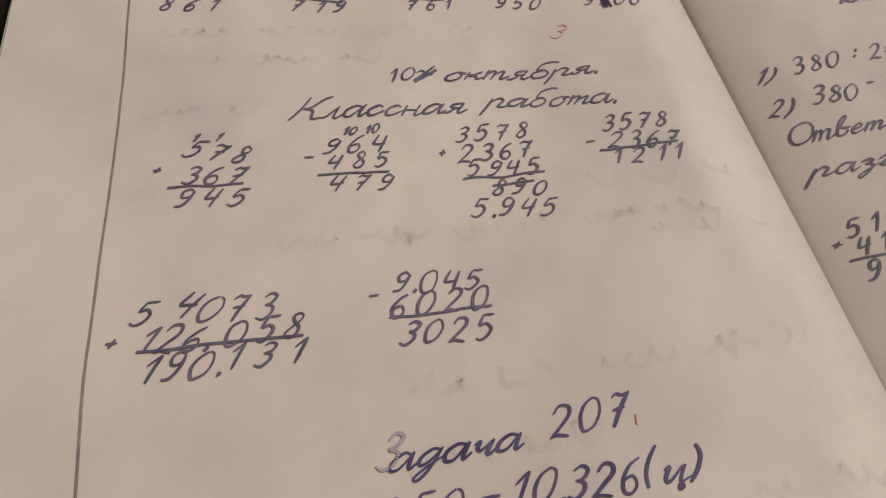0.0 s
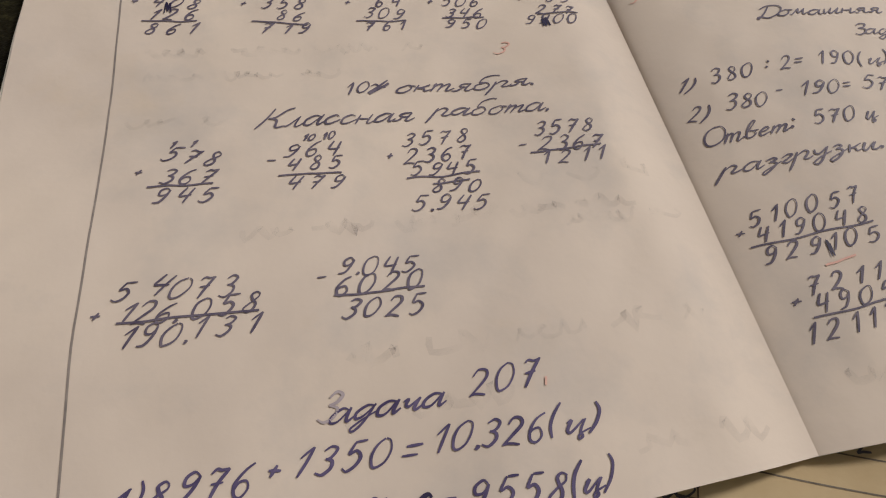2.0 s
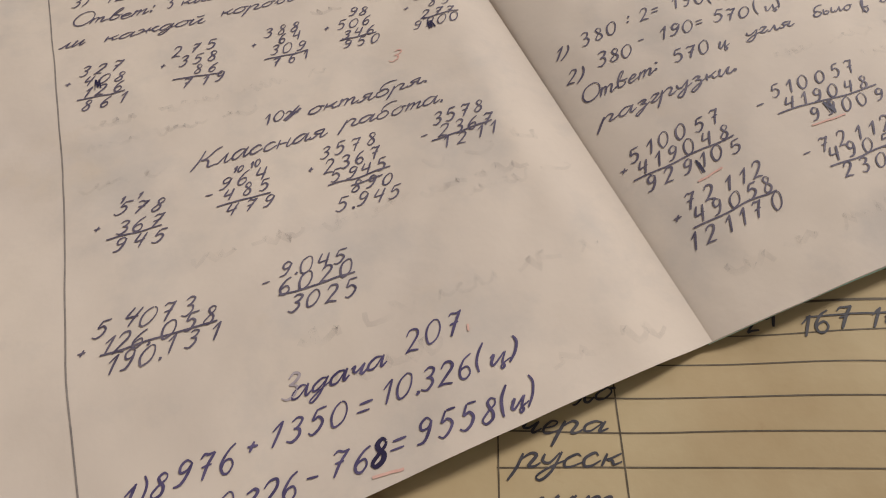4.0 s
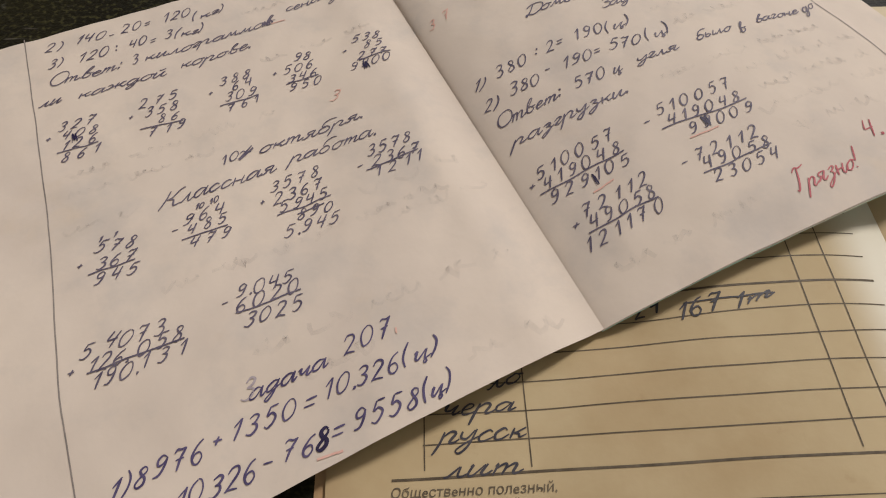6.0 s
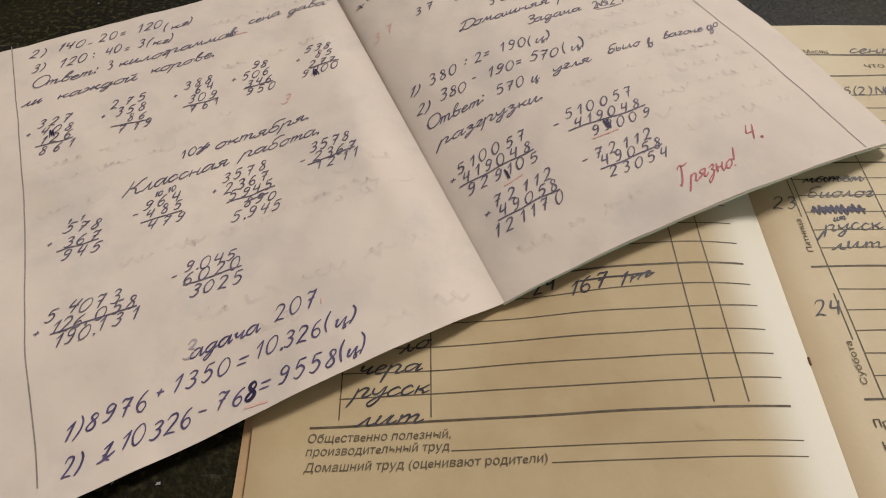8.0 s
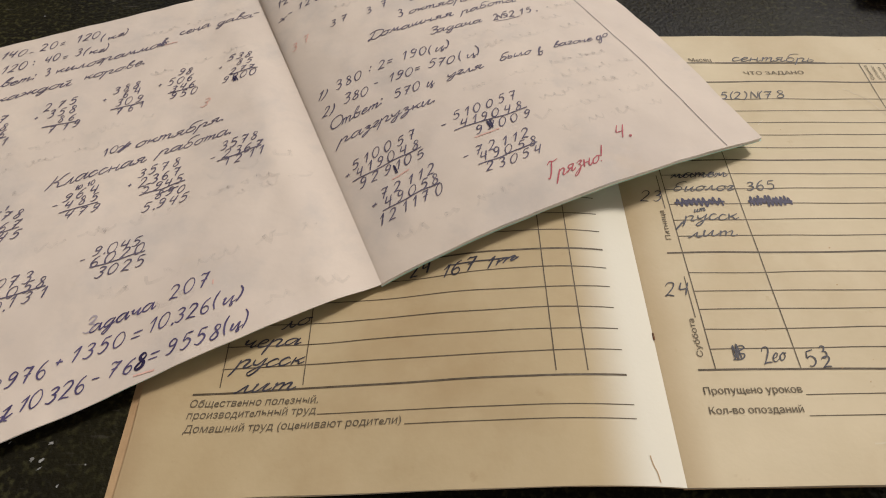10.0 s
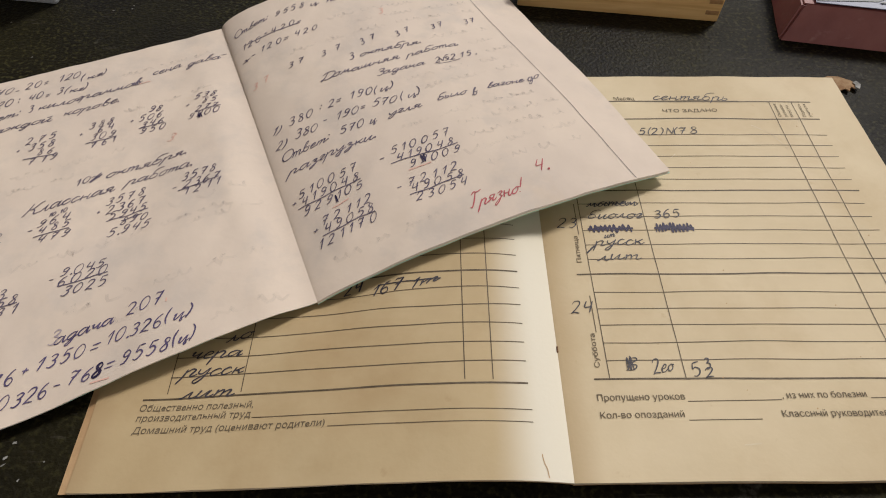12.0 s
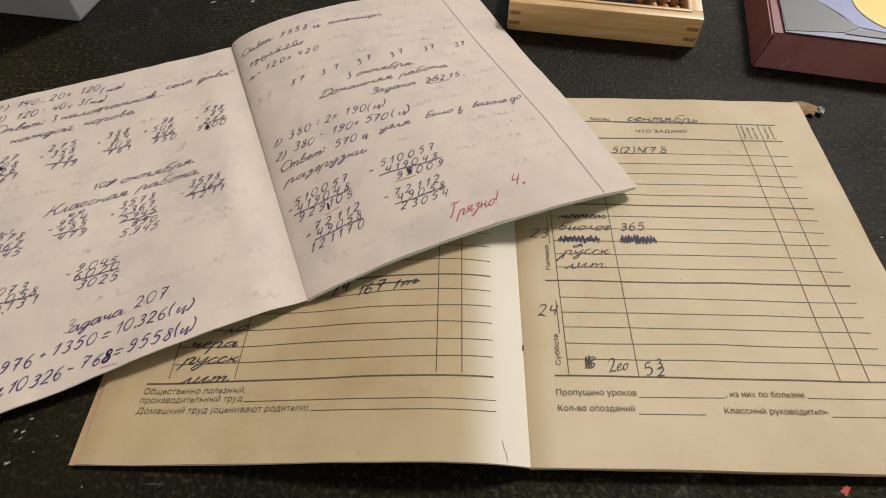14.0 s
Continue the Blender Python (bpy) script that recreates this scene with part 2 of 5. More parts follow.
def setting(name, bm, mat, label, category):
    return tagged(part(name, bm, mat, smooth=False), label, category, kind="structure")


setting("floor", block(ROOM[0], ROOM[1], ROOM[2], ROOM[3], ROOM[4] - 0.1, ROOM[4]), FLOOR_WOOD, "brown painted wooden floor of the classroom", "floor")
setting("ceiling", block(ROOM[0], ROOM[1], ROOM[2], ROOM[3], ROOM[5], ROOM[5] + 0.1), CEIL_PAINT, "plain whitewashed ceiling over the desk", "ceiling")
setting("wall_west", block(ROOM[0] - 0.1, ROOM[0], ROOM[2], ROOM[3], ROOM[4], ROOM[5]), WALL_PAINT, "plain pale painted wall", "wall")
setting("wall_east", block(ROOM[1], ROOM[1] + 0.1, ROOM[2], ROOM[3], ROOM[4], ROOM[5]), WALL_PAINT, "plain pale painted wall", "wall")
# the opening here only lets the added fill light in
bm = bmesh.new()
for x0, x1, z0, z1 in ((ROOM[0], FILL_OPENING[0], ROOM[4], ROOM[5]), (FILL_OPENING[1], ROOM[1], ROOM[4], ROOM[5]), (FILL_OPENING[0], FILL_OPENING[1], ROOM[4], FILL_OPENING[2]), (FILL_OPENING[0], FILL_OPENING[1], FILL_OPENING[3], ROOM[5])):
    block(x0, x1, ROOM[2] - 0.1, ROOM[2], z0, z1, bm=bm)
setting("wall_south", bm, WALL_PAINT, "plain pale painted wall with an opening for light", "wall")
bm = bmesh.new()
for x0, x1, z0, z1 in ((ROOM[0], WIN[0], ROOM[4], ROOM[5]), (WIN[1], ROOM[1], ROOM[4], ROOM[5]), (WIN[0], WIN[1], ROOM[4], WIN[2]), (WIN[0], WIN[1], WIN[3], ROOM[5])):
    block(x0, x1, WALL_Y, WALL_Y + WALL_T, z0, z1, bm=bm)
setting("wall_north", bm, WALL_PAINT, "plain pale painted wall with an opening for light", "wall")

# ---- the desk ----
desk = empty("school_desk", pose(0, 0, 0), "scuffed desk with a worn near-black painted top", "desk")
part("desktop", block(-0.72, 0.70, -0.26, 0.52, -0.028, 0.0, 0.004), DESK, desk, "near-black painted top with scratches and dust", smooth=False)
for x in (-0.66, 0.64):
    for y in (-0.20, 0.46):
        part("leg", block(x - 0.022, x + 0.022, y - 0.022, y + 0.022, ROOM[4], -0.028, 0.003), DESK, desk, smooth=False)
part("apron", block(-0.64, 0.62, 0.445, 0.465, -0.11, -0.028, 0.002), DESK, desk, smooth=False)

def sstep(a, b, x):
    x = min(1.0, max(0.0, (x - a) / (b - a)))
    return x * x * (3 - 2 * x)
BOOK_X, BOOK_Y, BOOK_TURN = -0.0935, 0.0697, 22.67      # the exercise book's fold: its lower end and its turn
BOOK_SIN, BOOK_COS = math.sin(math.radians(BOOK_TURN)), math.cos(math.radians(BOOK_TURN))


NB_W, NB_H = 0.167, 0.2034


def notebook_z(u, v):
    """Height of the open exercise book over its own (u, v): u across from the fold, v up along it."""
    k = v / NB_H
    ripple = (0.00022 * math.sin(u * 190 + 1.7 * math.sin(v * 60)) * math.sin(v * 130 + 2.0 * math.sin(u * 45)) + 0.00008 * math.sin(u * 420 - v * 310)) * sstep(0.0, 0.02, abs(u))
    fold = 0.0062 - 0.0019 * k
    if u <= 0:
        flat = 0.0038 + 0.0044 * sstep(-0.025, 0.03, u + 0.083 - 0.42 * v)
        lift = math.exp(-((v - 0.045) / (0.036 if v > 0.045 else 0.024)) ** 2) * sstep(-0.025, -0.105, u)
        flat += 0.0040 * lift + ripple
        return fold + (flat + 0.0012 * (1 - k) - fold) * sstep(0.0, 0.022, -u)
    s = min(1.0, u / NB_W)
    end = 0.0118 - 0.0060 * sstep(0.25, 0.8, k)
    p = 0.85 - 0.25 * k
    bump = (0.0093 + 0.0032 * k) * s ** p * (1 - s) * (1 + p) / (p / (1 + p)) ** p
    return fold + (end - fold) * s + bump + ripple


def diary_z(x, y):
    """Height of the open diary's pages over the table: x across from the fold, y up along it."""
    ripple = 0.00016 * math.sin(x * 150 + 1.3 * math.sin(y * 70)) * math.sin(y * 110 + 1.1 * math.sin(x * 60)) * sstep(0.0, 0.02, abs(x))
    if x <= 0:
        s = min(1.0, -x / 0.17)
        u, v = (x - BOOK_X) * BOOK_COS + (y - BOOK_Y) * BOOK_SIN, (x - BOOK_X) * -BOOK_SIN + (y - BOOK_Y) * BOOK_COS
        free = 1 - 0.7 * sstep(-0.022, 0.004, v) * (1 - sstep(0.0, 0.045, u))
        return 0.0045 - 0.0025 * sstep(0.0, 0.35, s) + 0.0082 * (s ** 0.95 * (1 - s) ** 2.7 / 0.1233) * free + ripple
    s = x / 0.168
    return 0.0045 - 0.0010 * s + 0.0012 * s ** 0.5 * (1 - s) / 0.385 + ripple


# ---- the open diary ----
diary = empty("school_diary", pose(0, 0, 0), "open yellowed school diary with ruled printed pages", "diary")
DI_W, DI_H = 0.168, 0.209


def sheet(width, tall, height, drop, nu=44, nv=26, side=1, thick=0.0001, wob=0.0, low=0.0, high=0.0, seed=0.0):
    """One leaf of an open book, from the fold outwards on one side, following the surface height(u, v)."""
    bm = bmesh.new()
    rows = []
    for layer in (0.0, thick):
        grid = []
        for i in range(nu + 1):
            k = (i / nu) ** 1.35
            column = []
            for j in range(nv + 1):
                u, v = side * width * k, tall * j / nv
                uu = u + side * wob * noise.noise(Vector((seed, v * 40, 1.0))) * k
                vv = v + wob * 0.6 * noise.noise(Vector((u * 30, seed, 4.0))) + u * (low + (high - low) * j / nv)
                column.append(bm.verts.new((uu, vv, height(uu, vv) - drop - layer)))
            grid.append(column)
        rows.append(grid)
    for g in rows:
        for i in range(nu):
            for j in range(nv):
                bm.faces.new((g[i][j], g[i + 1][j], g[i + 1][j + 1], g[i][j + 1]))
    a, c = rows
    for i in range(nu):
        for j in (0, nv):
            bm.faces.new((a[i][j], a[i + 1][j], c[i + 1][j], c[i][j]))
    for j in range(nv):
        for i in (0, nu):
            bm.faces.new((a[i][j], a[i][j + 1], c[i][j + 1], c[i][j]))
    return bm


d_left = part("left_page", sheet(0.1705, DI_H, diary_z, 0, nu=84, nv=64, side=-1, low=0.007, wob=0.0006, seed=1.0), DIARY_LEFT_SHADED, diary, "yellowed page ruled into a timetable")
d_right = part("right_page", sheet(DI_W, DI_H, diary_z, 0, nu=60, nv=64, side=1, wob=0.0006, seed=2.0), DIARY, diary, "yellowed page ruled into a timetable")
for n in range(1, 6):
    for side, w in ((-1, 0.1702), (1, 0.1678)):
        part("sheet", sheet(w + 0.0004 * math.sin(n * 2.1 + side), DI_H - 0.0002 * n, diary_z, (0.00042 if side > 0 else 0.0002) * n, nu=40, nv=32, side=side, low=0.007 * (side < 0), wob=0.0006, thick=0.00025, seed=n * 3.7 + side), DIARY_EDGE, diary)
for side, w in ((-1, 0.1725), (1, 0.1690)):
    part("cover", sheet(w + 0.0012 * (side < 0), DI_H + 0.0004, diary_z, 0.0026 if side > 0 else 0.0012, nu=40, nv=32, side=side, low=0.007 * (side < 0), thick=0.0005, wob=0.0005, seed=9.0 + side), KRAFT, diary, "worn brown cardboard cover")

# printed rules
RIGHT_ROWS = [0.1888, 0.1757] + [0.1642 - 0.00738 * k for k in range(5)] + [0.1278 - 0.0456 * k / 6 for k in range(6)] + [0.0822] + [0.0734 - 0.00743 * k for k in range(5)] + [0.0363]
HEAVY = (0, 1, 7, 13, 19)
LIFT = 0.00012
for n, y in enumerate(RIGHT_ROWS):
    bm = bmesh.new()
    heavy = n in HEAVY
    line(bm, 0.0120 if heavy else 0.0178, y, 0.1486 if heavy else 0.1478, y, 0.00065 if heavy else 0.00032, diary_z, LIFT, 0.004)
    part("ruled_line", bm, PRINT, d_right)
for x, y0, y1 in ((0.0178, 0.1757, 0.0363), (0.0459, 0.1757, 0.0363), (0.1266, 0.1888, 0.0363), (0.1383, 0.1888, 0.0363), (0.0158, 0.1200, 0.1030), (0.0158, 0.0720, 0.0555)):
    bm = bmesh.new()
    line(bm, x, y0, x, y1, 0.00034, diary_z, LIFT)
    part("ruled_line", bm, PRINT, d_right)
LEFT_ROWS = [0.1888, 0.1757] + [0.0816 + 0.00796 * k for k in range(11, 0, -1)] + [0.0816 - 0.00795 * k for k in range(0, 6)] + [0.0335]
for n, y in enumerate(LEFT_ROWS):
    bm = bmesh.new()
    heavy = n in (0, 1, 7, 13, 19)
    line(bm, -0.1537 if heavy else -0.1456, y - 0.0023, -0.0129, y + 0.0002, 0.00065 if heavy else 0.00034, diary_z, LIFT, 0.004)
    part("ruled_line", bm, PRINT, d_left)
for x in (-0.1457, -0.1181, -0.0362, -0.0260):
    bm = bmesh.new()
    line(bm, x, 0.1888, x + 0.0005, 0.0346 if x > -0.1 else 0.0332, 0.00036, diary_z, LIFT)
    part("ruled_line", bm, PRINT, d_left)
for page, x0, y0, x1, y1 in ((d_left, -0.1118, 0.0234, -0.0123, 0.0238), (d_left, -0.0839, 0.0191, -0.0124, 0.0194), (d_right, 0.0443, 0.0276, 0.0782, 0.0280), (d_right, 0.1108, 0.0286, 0.1480, 0.0289),
                             (d_right, 0.0430, 0.0207, 0.0691, 0.0210), (d_right, 0.1175, 0.0212, 0.1480, 0.0216), (d_right, 0.0585, 0.1893, 0.1110, 0.1893)):
    bm = bmesh.new()
    line(bm, x0, y0, x1, y1, 0.00028, diary_z, LIFT)
    part("ruled_line", bm, PRINT, page)

# ---- the exercise book that lies across it ----
notebook = empty("exercise_book", pose(BOOK_X, BOOK_Y, 0, 0, 0, BOOK_TURN), "open exercise book with violet handwritten sums, mint-green cover", "notebook")
n_left = part("left_page", sheet(NB_W, NB_H, notebook_z, 0, side=-1, nu=84, nv=72, low=0.046, high=0.014, wob=0.0005, seed=5.0), PAPER, notebook, "cream page filled with handwritten sums")
n_right = part("right_page", sheet(NB_W, NB_H, notebook_z, 0, side=1, nu=84, nv=72, wob=0.0005, seed=6.0), PAPER, notebook, "cream page with handwritten sums and red marks")
for n in range(1, 6):
    for side in (-1, 1):
        part("sheet", sheet(NB_W - 0.0002 * n * side, NB_H - 0.0002 * n, notebook_z, 0.00028 * n, nu=42, nv=36, side=side, low=0.046 * (side < 0), high=0.014 * (side < 0), wob=0.0005, thick=0.00022, seed=n * 1.9 + side), SHEET, notebook).location.y = 0.00016 * n * (side < 0)
for side in (-1, 1):
    part("cover", sheet(NB_W + 0.0004 * side, NB_H + 0.0003 * side, notebook_z, 0.0016, nu=42, nv=36, side=side, low=0.046 * (side < 0), high=0.014 * (side < 0), thick=0.00045, wob=0.0004, seed=19.0 + side), MINT, notebook, "mint-green paper cover").location.y = 0.0010 * (side < 0)
for page, bends in ((n_left, ((-0.1439, 0.2030), (-0.1431, 0.146), (-0.1428, 0.105), (-0.1430, 0.050), (-0.1440, 0.0005))), (n_right, ((0.1395, 0.2030), (0.1486, 0.0006)))):
    bm = bmesh.new()
    for (u0, v0), (u1, v1) in zip(bends, bends[1:]):
        line(bm, u0, v0, u1, v1, 0.00042, notebook_z, LIFT, 0.002)
    part("margin_line", bm, PENCIL, page, "grey pencil margin line")

# ---- handwriting: one-stroke letters on a grid of x-height 1 ----
GLYPHS = {}


def glyph(letter, *strokes):
    GLYPHS[letter] = strokes


glyph("0", [(.5, 2), (.12, 1.6), (.02, .9), (.2, .15), (.5, 0), (.85, .35), (.98, 1.1), (.8, 1.8), (.5, 2)])
glyph("1", [(.1, 1.3), (.58, 2)], [(.58, 2), (.5, 1), (.42, 0)])
glyph("2", [(.08, 1.5), (.3, 1.95), (.75, 1.9), (.85, 1.4), (.5, .7), (.05, .05)], [(.05, .05), (.4, .15), (.98, 0)])
glyph("3", [(.12, 1.75), (.45, 2), (.8, 1.75), (.65, 1.25), (.35, 1.1)], [(.35, 1.1), (.75, .95), (.85, .45), (.5, 0), (.08, .2)])
glyph("4", [(.25, 2), (.1, 1.0), (.5, .95), (.95, 1.05)], [(.88, 1.95), (.78, 1), (.72, 0)])
glyph("5", [(.25, 1.95), (.15, 1.15), (.5, 1.3), (.85, .9), (.75, .3), (.4, 0), (.05, .2)], [(.25, 1.95), (.9, 2)])
glyph("6", [(.8, 1.95), (.4, 1.6), (.1, .8), (.25, .1), (.6, 0), (.85, .45), (.65, .95), (.3, .85), (.12, .5)])
glyph("7", [(.08, 1.72), (.3, 1.95), (.6, 1.85), (.95, 1.95)], [(.95, 1.95), (.65, 1.1), (.45, 0)], [(.25, 1.0), (.85, 1.1)])
glyph("8", [(.75, 1.75), (.45, 2), (.2, 1.7), (.4, 1.25), (.75, .8), (.75, .25), (.4, 0), (.12, .35), (.4, .95), (.75, 1.4), (.75, 1.75)])
glyph("9", [(.85, 1.7), (.5, 2), (.18, 1.65), (.3, 1.1), (.7, 1.15), (.88, 1.7)], [(.88, 1.7), (.8, .9), (.55, .2), (.1, .1)])
glyph("а", [(.8, .85), (.45, 1), (.1, .6), (.15, .1), (.5, .1), (.8, .85)], [(.85, 1), (.8, .3), (.9, 0), (1.15, .3)])
glyph("б", [(.45, .95), (.1, .6), (.2, .05), (.6, .05), (.8, .5), (.55, .95), (.2, 1.0), (.3, 1.7), (.7, 2.0), (1.05, 1.9)])
glyph("в", [(.1, .1), (.4, 1.2), (.6, 1.9), (.4, 2), (.25, 1.2), (.3, .1), (.6, 0), (.8, .4), (.55, .85), (.4, .8), (.95, .75)])
glyph("г", [(.05, .7), (.25, 1), (.55, .9), (.35, .45), (.15, .1), (.4, 0), (.7, .35)])
glyph("д", [(.75, .85), (.4, 1), (.1, .55), (.2, .05), (.5, .15), (.78, .9)], [(.8, 1), (.7, -.3), (.45, -.95), (.2, -.7), (.6, -.1), (1.05, .35)])
glyph("е", [(.1, .4), (.5, .6), (.6, .9), (.35, 1), (.1, .55), (.25, .05), (.5, .05), (.85, .4)])
glyph("ж", [(.05, .8), (.3, .9), (.4, .5), (.1, .05)], [(.75, 1), (.65, .4), (.7, 0)], [(1.3, .9), (1.05, .9), (.95, .5), (1.2, .05), (1.45, .3)], [(.35, .5), (1, .5)])
glyph("з", [(.1, .8), (.4, 1), (.6, .75), (.3, .5)], [(.3, .5), (.65, .25), (.5, -.5), (.2, -.9), (.15, -.5), (.9, .3)])
glyph("и", [(.05, .8), (.15, 1), (.1, .2), (.3, 0), (.65, .95)], [(.7, 1), (.62, .2), (.8, 0), (1.05, .35)])
glyph("й", [(.05, .8), (.15, 1), (.1, .2), (.3, 0), (.65, .95)], [(.7, 1), (.62, .2), (.8, 0), (1.05, .35)], [(.2, 1.5), (.4, 1.35), (.65, 1.55)])
glyph("к", [(.1, 1), (.15, 0)], [(.7, 1), (.4, .6), (.2, .5), (.5, .4), (.65, .05), (.95, .3)])
glyph("л", [(0, .1), (.2, .1), (.5, .95)], [(.5, 1), (.55, .2), (.7, 0), (.95, .35)])
glyph("м", [(0, .1), (.15, .1), (.35, 1)], [(.35, 1), (.5, .2), (.8, 1)], [(.8, 1), (.82, .2), (.95, 0), (1.2, .35)])
glyph("н", [(.1, 1), (.15, 0)], [(.15, .5), (.7, .55)], [(.75, 1), (.7, .2), (.85, 0), (1.1, .35)])
glyph("о", [(.45, 1), (.1, .65), (.15, .1), (.5, .02), (.75, .5), (.6, .95), (.4, 1)], [(.6, .95), (.95, .85)])
glyph("п", [(.05, .8), (.15, 1), (.12, 0)], [(.12, .5), (.4, .95), (.6, .9), (.6, .2), (.75, 0), (1, .35)])
glyph("р", [(.1, 1), (.08, 0), (.02, -1)], [(.1, .5), (.4, 1), (.7, .8), (.6, .1), (.85, 0), (1.05, .3)])
glyph("с", [(.65, .8), (.4, 1), (.1, .6), (.2, .05), (.5, .02), (.85, .4)])
glyph("т", [(.05, .8), (.15, 1), (.12, 0)], [(.12, .5), (.35, .95), (.5, .85), (.48, 0)], [(.48, .5), (.75, .95), (.9, .85), (.88, .2), (1, 0), (1.25, .35)])
glyph("у", [(.05, .9), (.12, .4), (.4, .3), (.7, .95)], [(.75, 1), (.65, -.3), (.4, -.95), (.15, -.7), (.5, -.1), (1, .35)])
glyph("ц", [(.05, .8), (.15, 1), (.1, .2), (.3, 0), (.65, .95)], [(.7, 1), (.65, .1), (.85, -.4), (.7, -.6), (.65, -.2), (1.05, .2)])
glyph("ч", [(.05, .8), (.2, 1), (.2, .5), (.45, .4), (.7, .9)], [(.75, 1), (.68, .2), (.82, 0), (1.05, .35)])
glyph("ш", [(.05, .9), (.1, .2), (.25, 0), (.5, .9)], [(.52, 1), (.5, .2), (.65, 0), (.95, .9)], [(1, 1), (.95, .2), (1.1, 0), (1.35, .35)])
glyph("ы", [(.1, 1), (.1, .1), (.4, 0), (.6, .35), (.4, .55), (.15, .45)], [(.9, 1), (.88, .2), (1.0, 0), (1.25, .35)])
glyph("ь", [(.15, 1), (.1, .1), (.4, 0), (.6, .35), (.4, .55), (.15, .45)])
glyph("я", [(.7, 1), (.35, .95), (.2, .7), (.45, .5), (.72, .55)], [(.75, 1), (.68, .2), (.85, 0), (1.1, .3)], [(.45, .5), (.25, .1), (0, .05)])
glyph("х", [(.1, .85), (.3, .95), (.45, .3), (.7, .05)], [(.75, 1), (.3, .3), (.02, .02)])
glyph("О", [(.7, 2), (.2, 1.6), (.05, .8), (.3, .1), (.8, 0), (1.25, .5), (1.3, 1.3), (1.0, 1.9), (.6, 1.95)])
glyph("В", [(.3, 1.9), (.2, 0)], [(.1, 1.8), (.6, 2), (.85, 1.6), (.3, 1.05), (.9, .75), (.75, .1), (.1, .05)])
glyph("К", [(.45, 2), (.3, 1), (0, .05)], [(1.5, 1.95), (1.1, 1.7), (.7, 1.15), (.4, 1.0)], [(.4, 1.0), (.8, .8), (.95, .15), (1.35, .2)])
glyph("З", [(.15, 1.6), (.4, 1.95), (.8, 1.8), (.7, 1.3), (.35, 1.1)], [(.35, 1.1), (.85, .9), (.8, .3), (.4, 0), (.05, .25)])
glyph("Д", [(.55, 1.75), (.5, .9), (.2, .05), (.05, .2), (.3, .3), (.8, .02), (1.35, .5), (1.45, 1.3), (1.1, 1.85), (.5, 1.9), (.1, 1.5)])
glyph("Г", [(.5, 1.9), (.45, .8), (.2, .02), (.02, .15)], [(.02, 1.6), (.3, 1.95), (.7, 1.8), (1.15, 1.98)])
glyph("+", [(.1, 1.0), (.8, 1.05)], [(.47, 1.4), (.43, .6)])
glyph("-", [(.08, .95), (.85, 1.0)])
glyph("=", [(.0, .58), (.9, .66)], [(.04, 1.30), (.94, 1.38)])
glyph(":", [(.2, .3), (.34, .25), (.28, .08)], [(.25, 1.1), (.39, 1.05), (.33, .88)])
glyph(".", [(.1, .2), (.26, .16), (.2, .0), (.08, .08)])
glyph("(", [(.5, 2.2), (.2, 1.4), (.15, .6), (.35, -.25)])
glyph(")", [(.1, 2.2), (.42, 1.5), (.4, .6), (.05, -.25)])
glyph("!", [(.3, 2.0), (.2, .6)], [(.14, .1), (.2, .05), (.16, 0)])
glyph("N", [(.1, 0), (.2, 2)], [(.2, 2), (.8, .1)], [(.8, .1), (.95, 2)])
hand = random.Random(11)


def curve(pts, fine=5):
    """A smooth line through the points."""
    if len(pts) < 3:
        (x0, y0), (x1, y1) = pts
        return [(x0 + (x1 - x0) * k / 3, y0 + (y1 - y0) * k / 3) for k in range(4)]
    out = []
    for i in range(len(pts) - 1):
        p0, p1, p2, p3 = pts[max(0, i - 1)], pts[i], pts[i + 1], pts[min(len(pts) - 1, i + 2)]
        for k in range(fine):
            t = k / fine
            out.append(tuple(0.5 * (2 * p1[n] + (p2[n] - p0[n]) * t + (2 * p0[n] - 5 * p1[n] + 4 * p2[n] - p3[n]) * t * t + (3 * p1[n] - p0[n] - 3 * p2[n] + p3[n]) * t ** 3) for n in (0, 1)))
    return out + [pts[-1]]


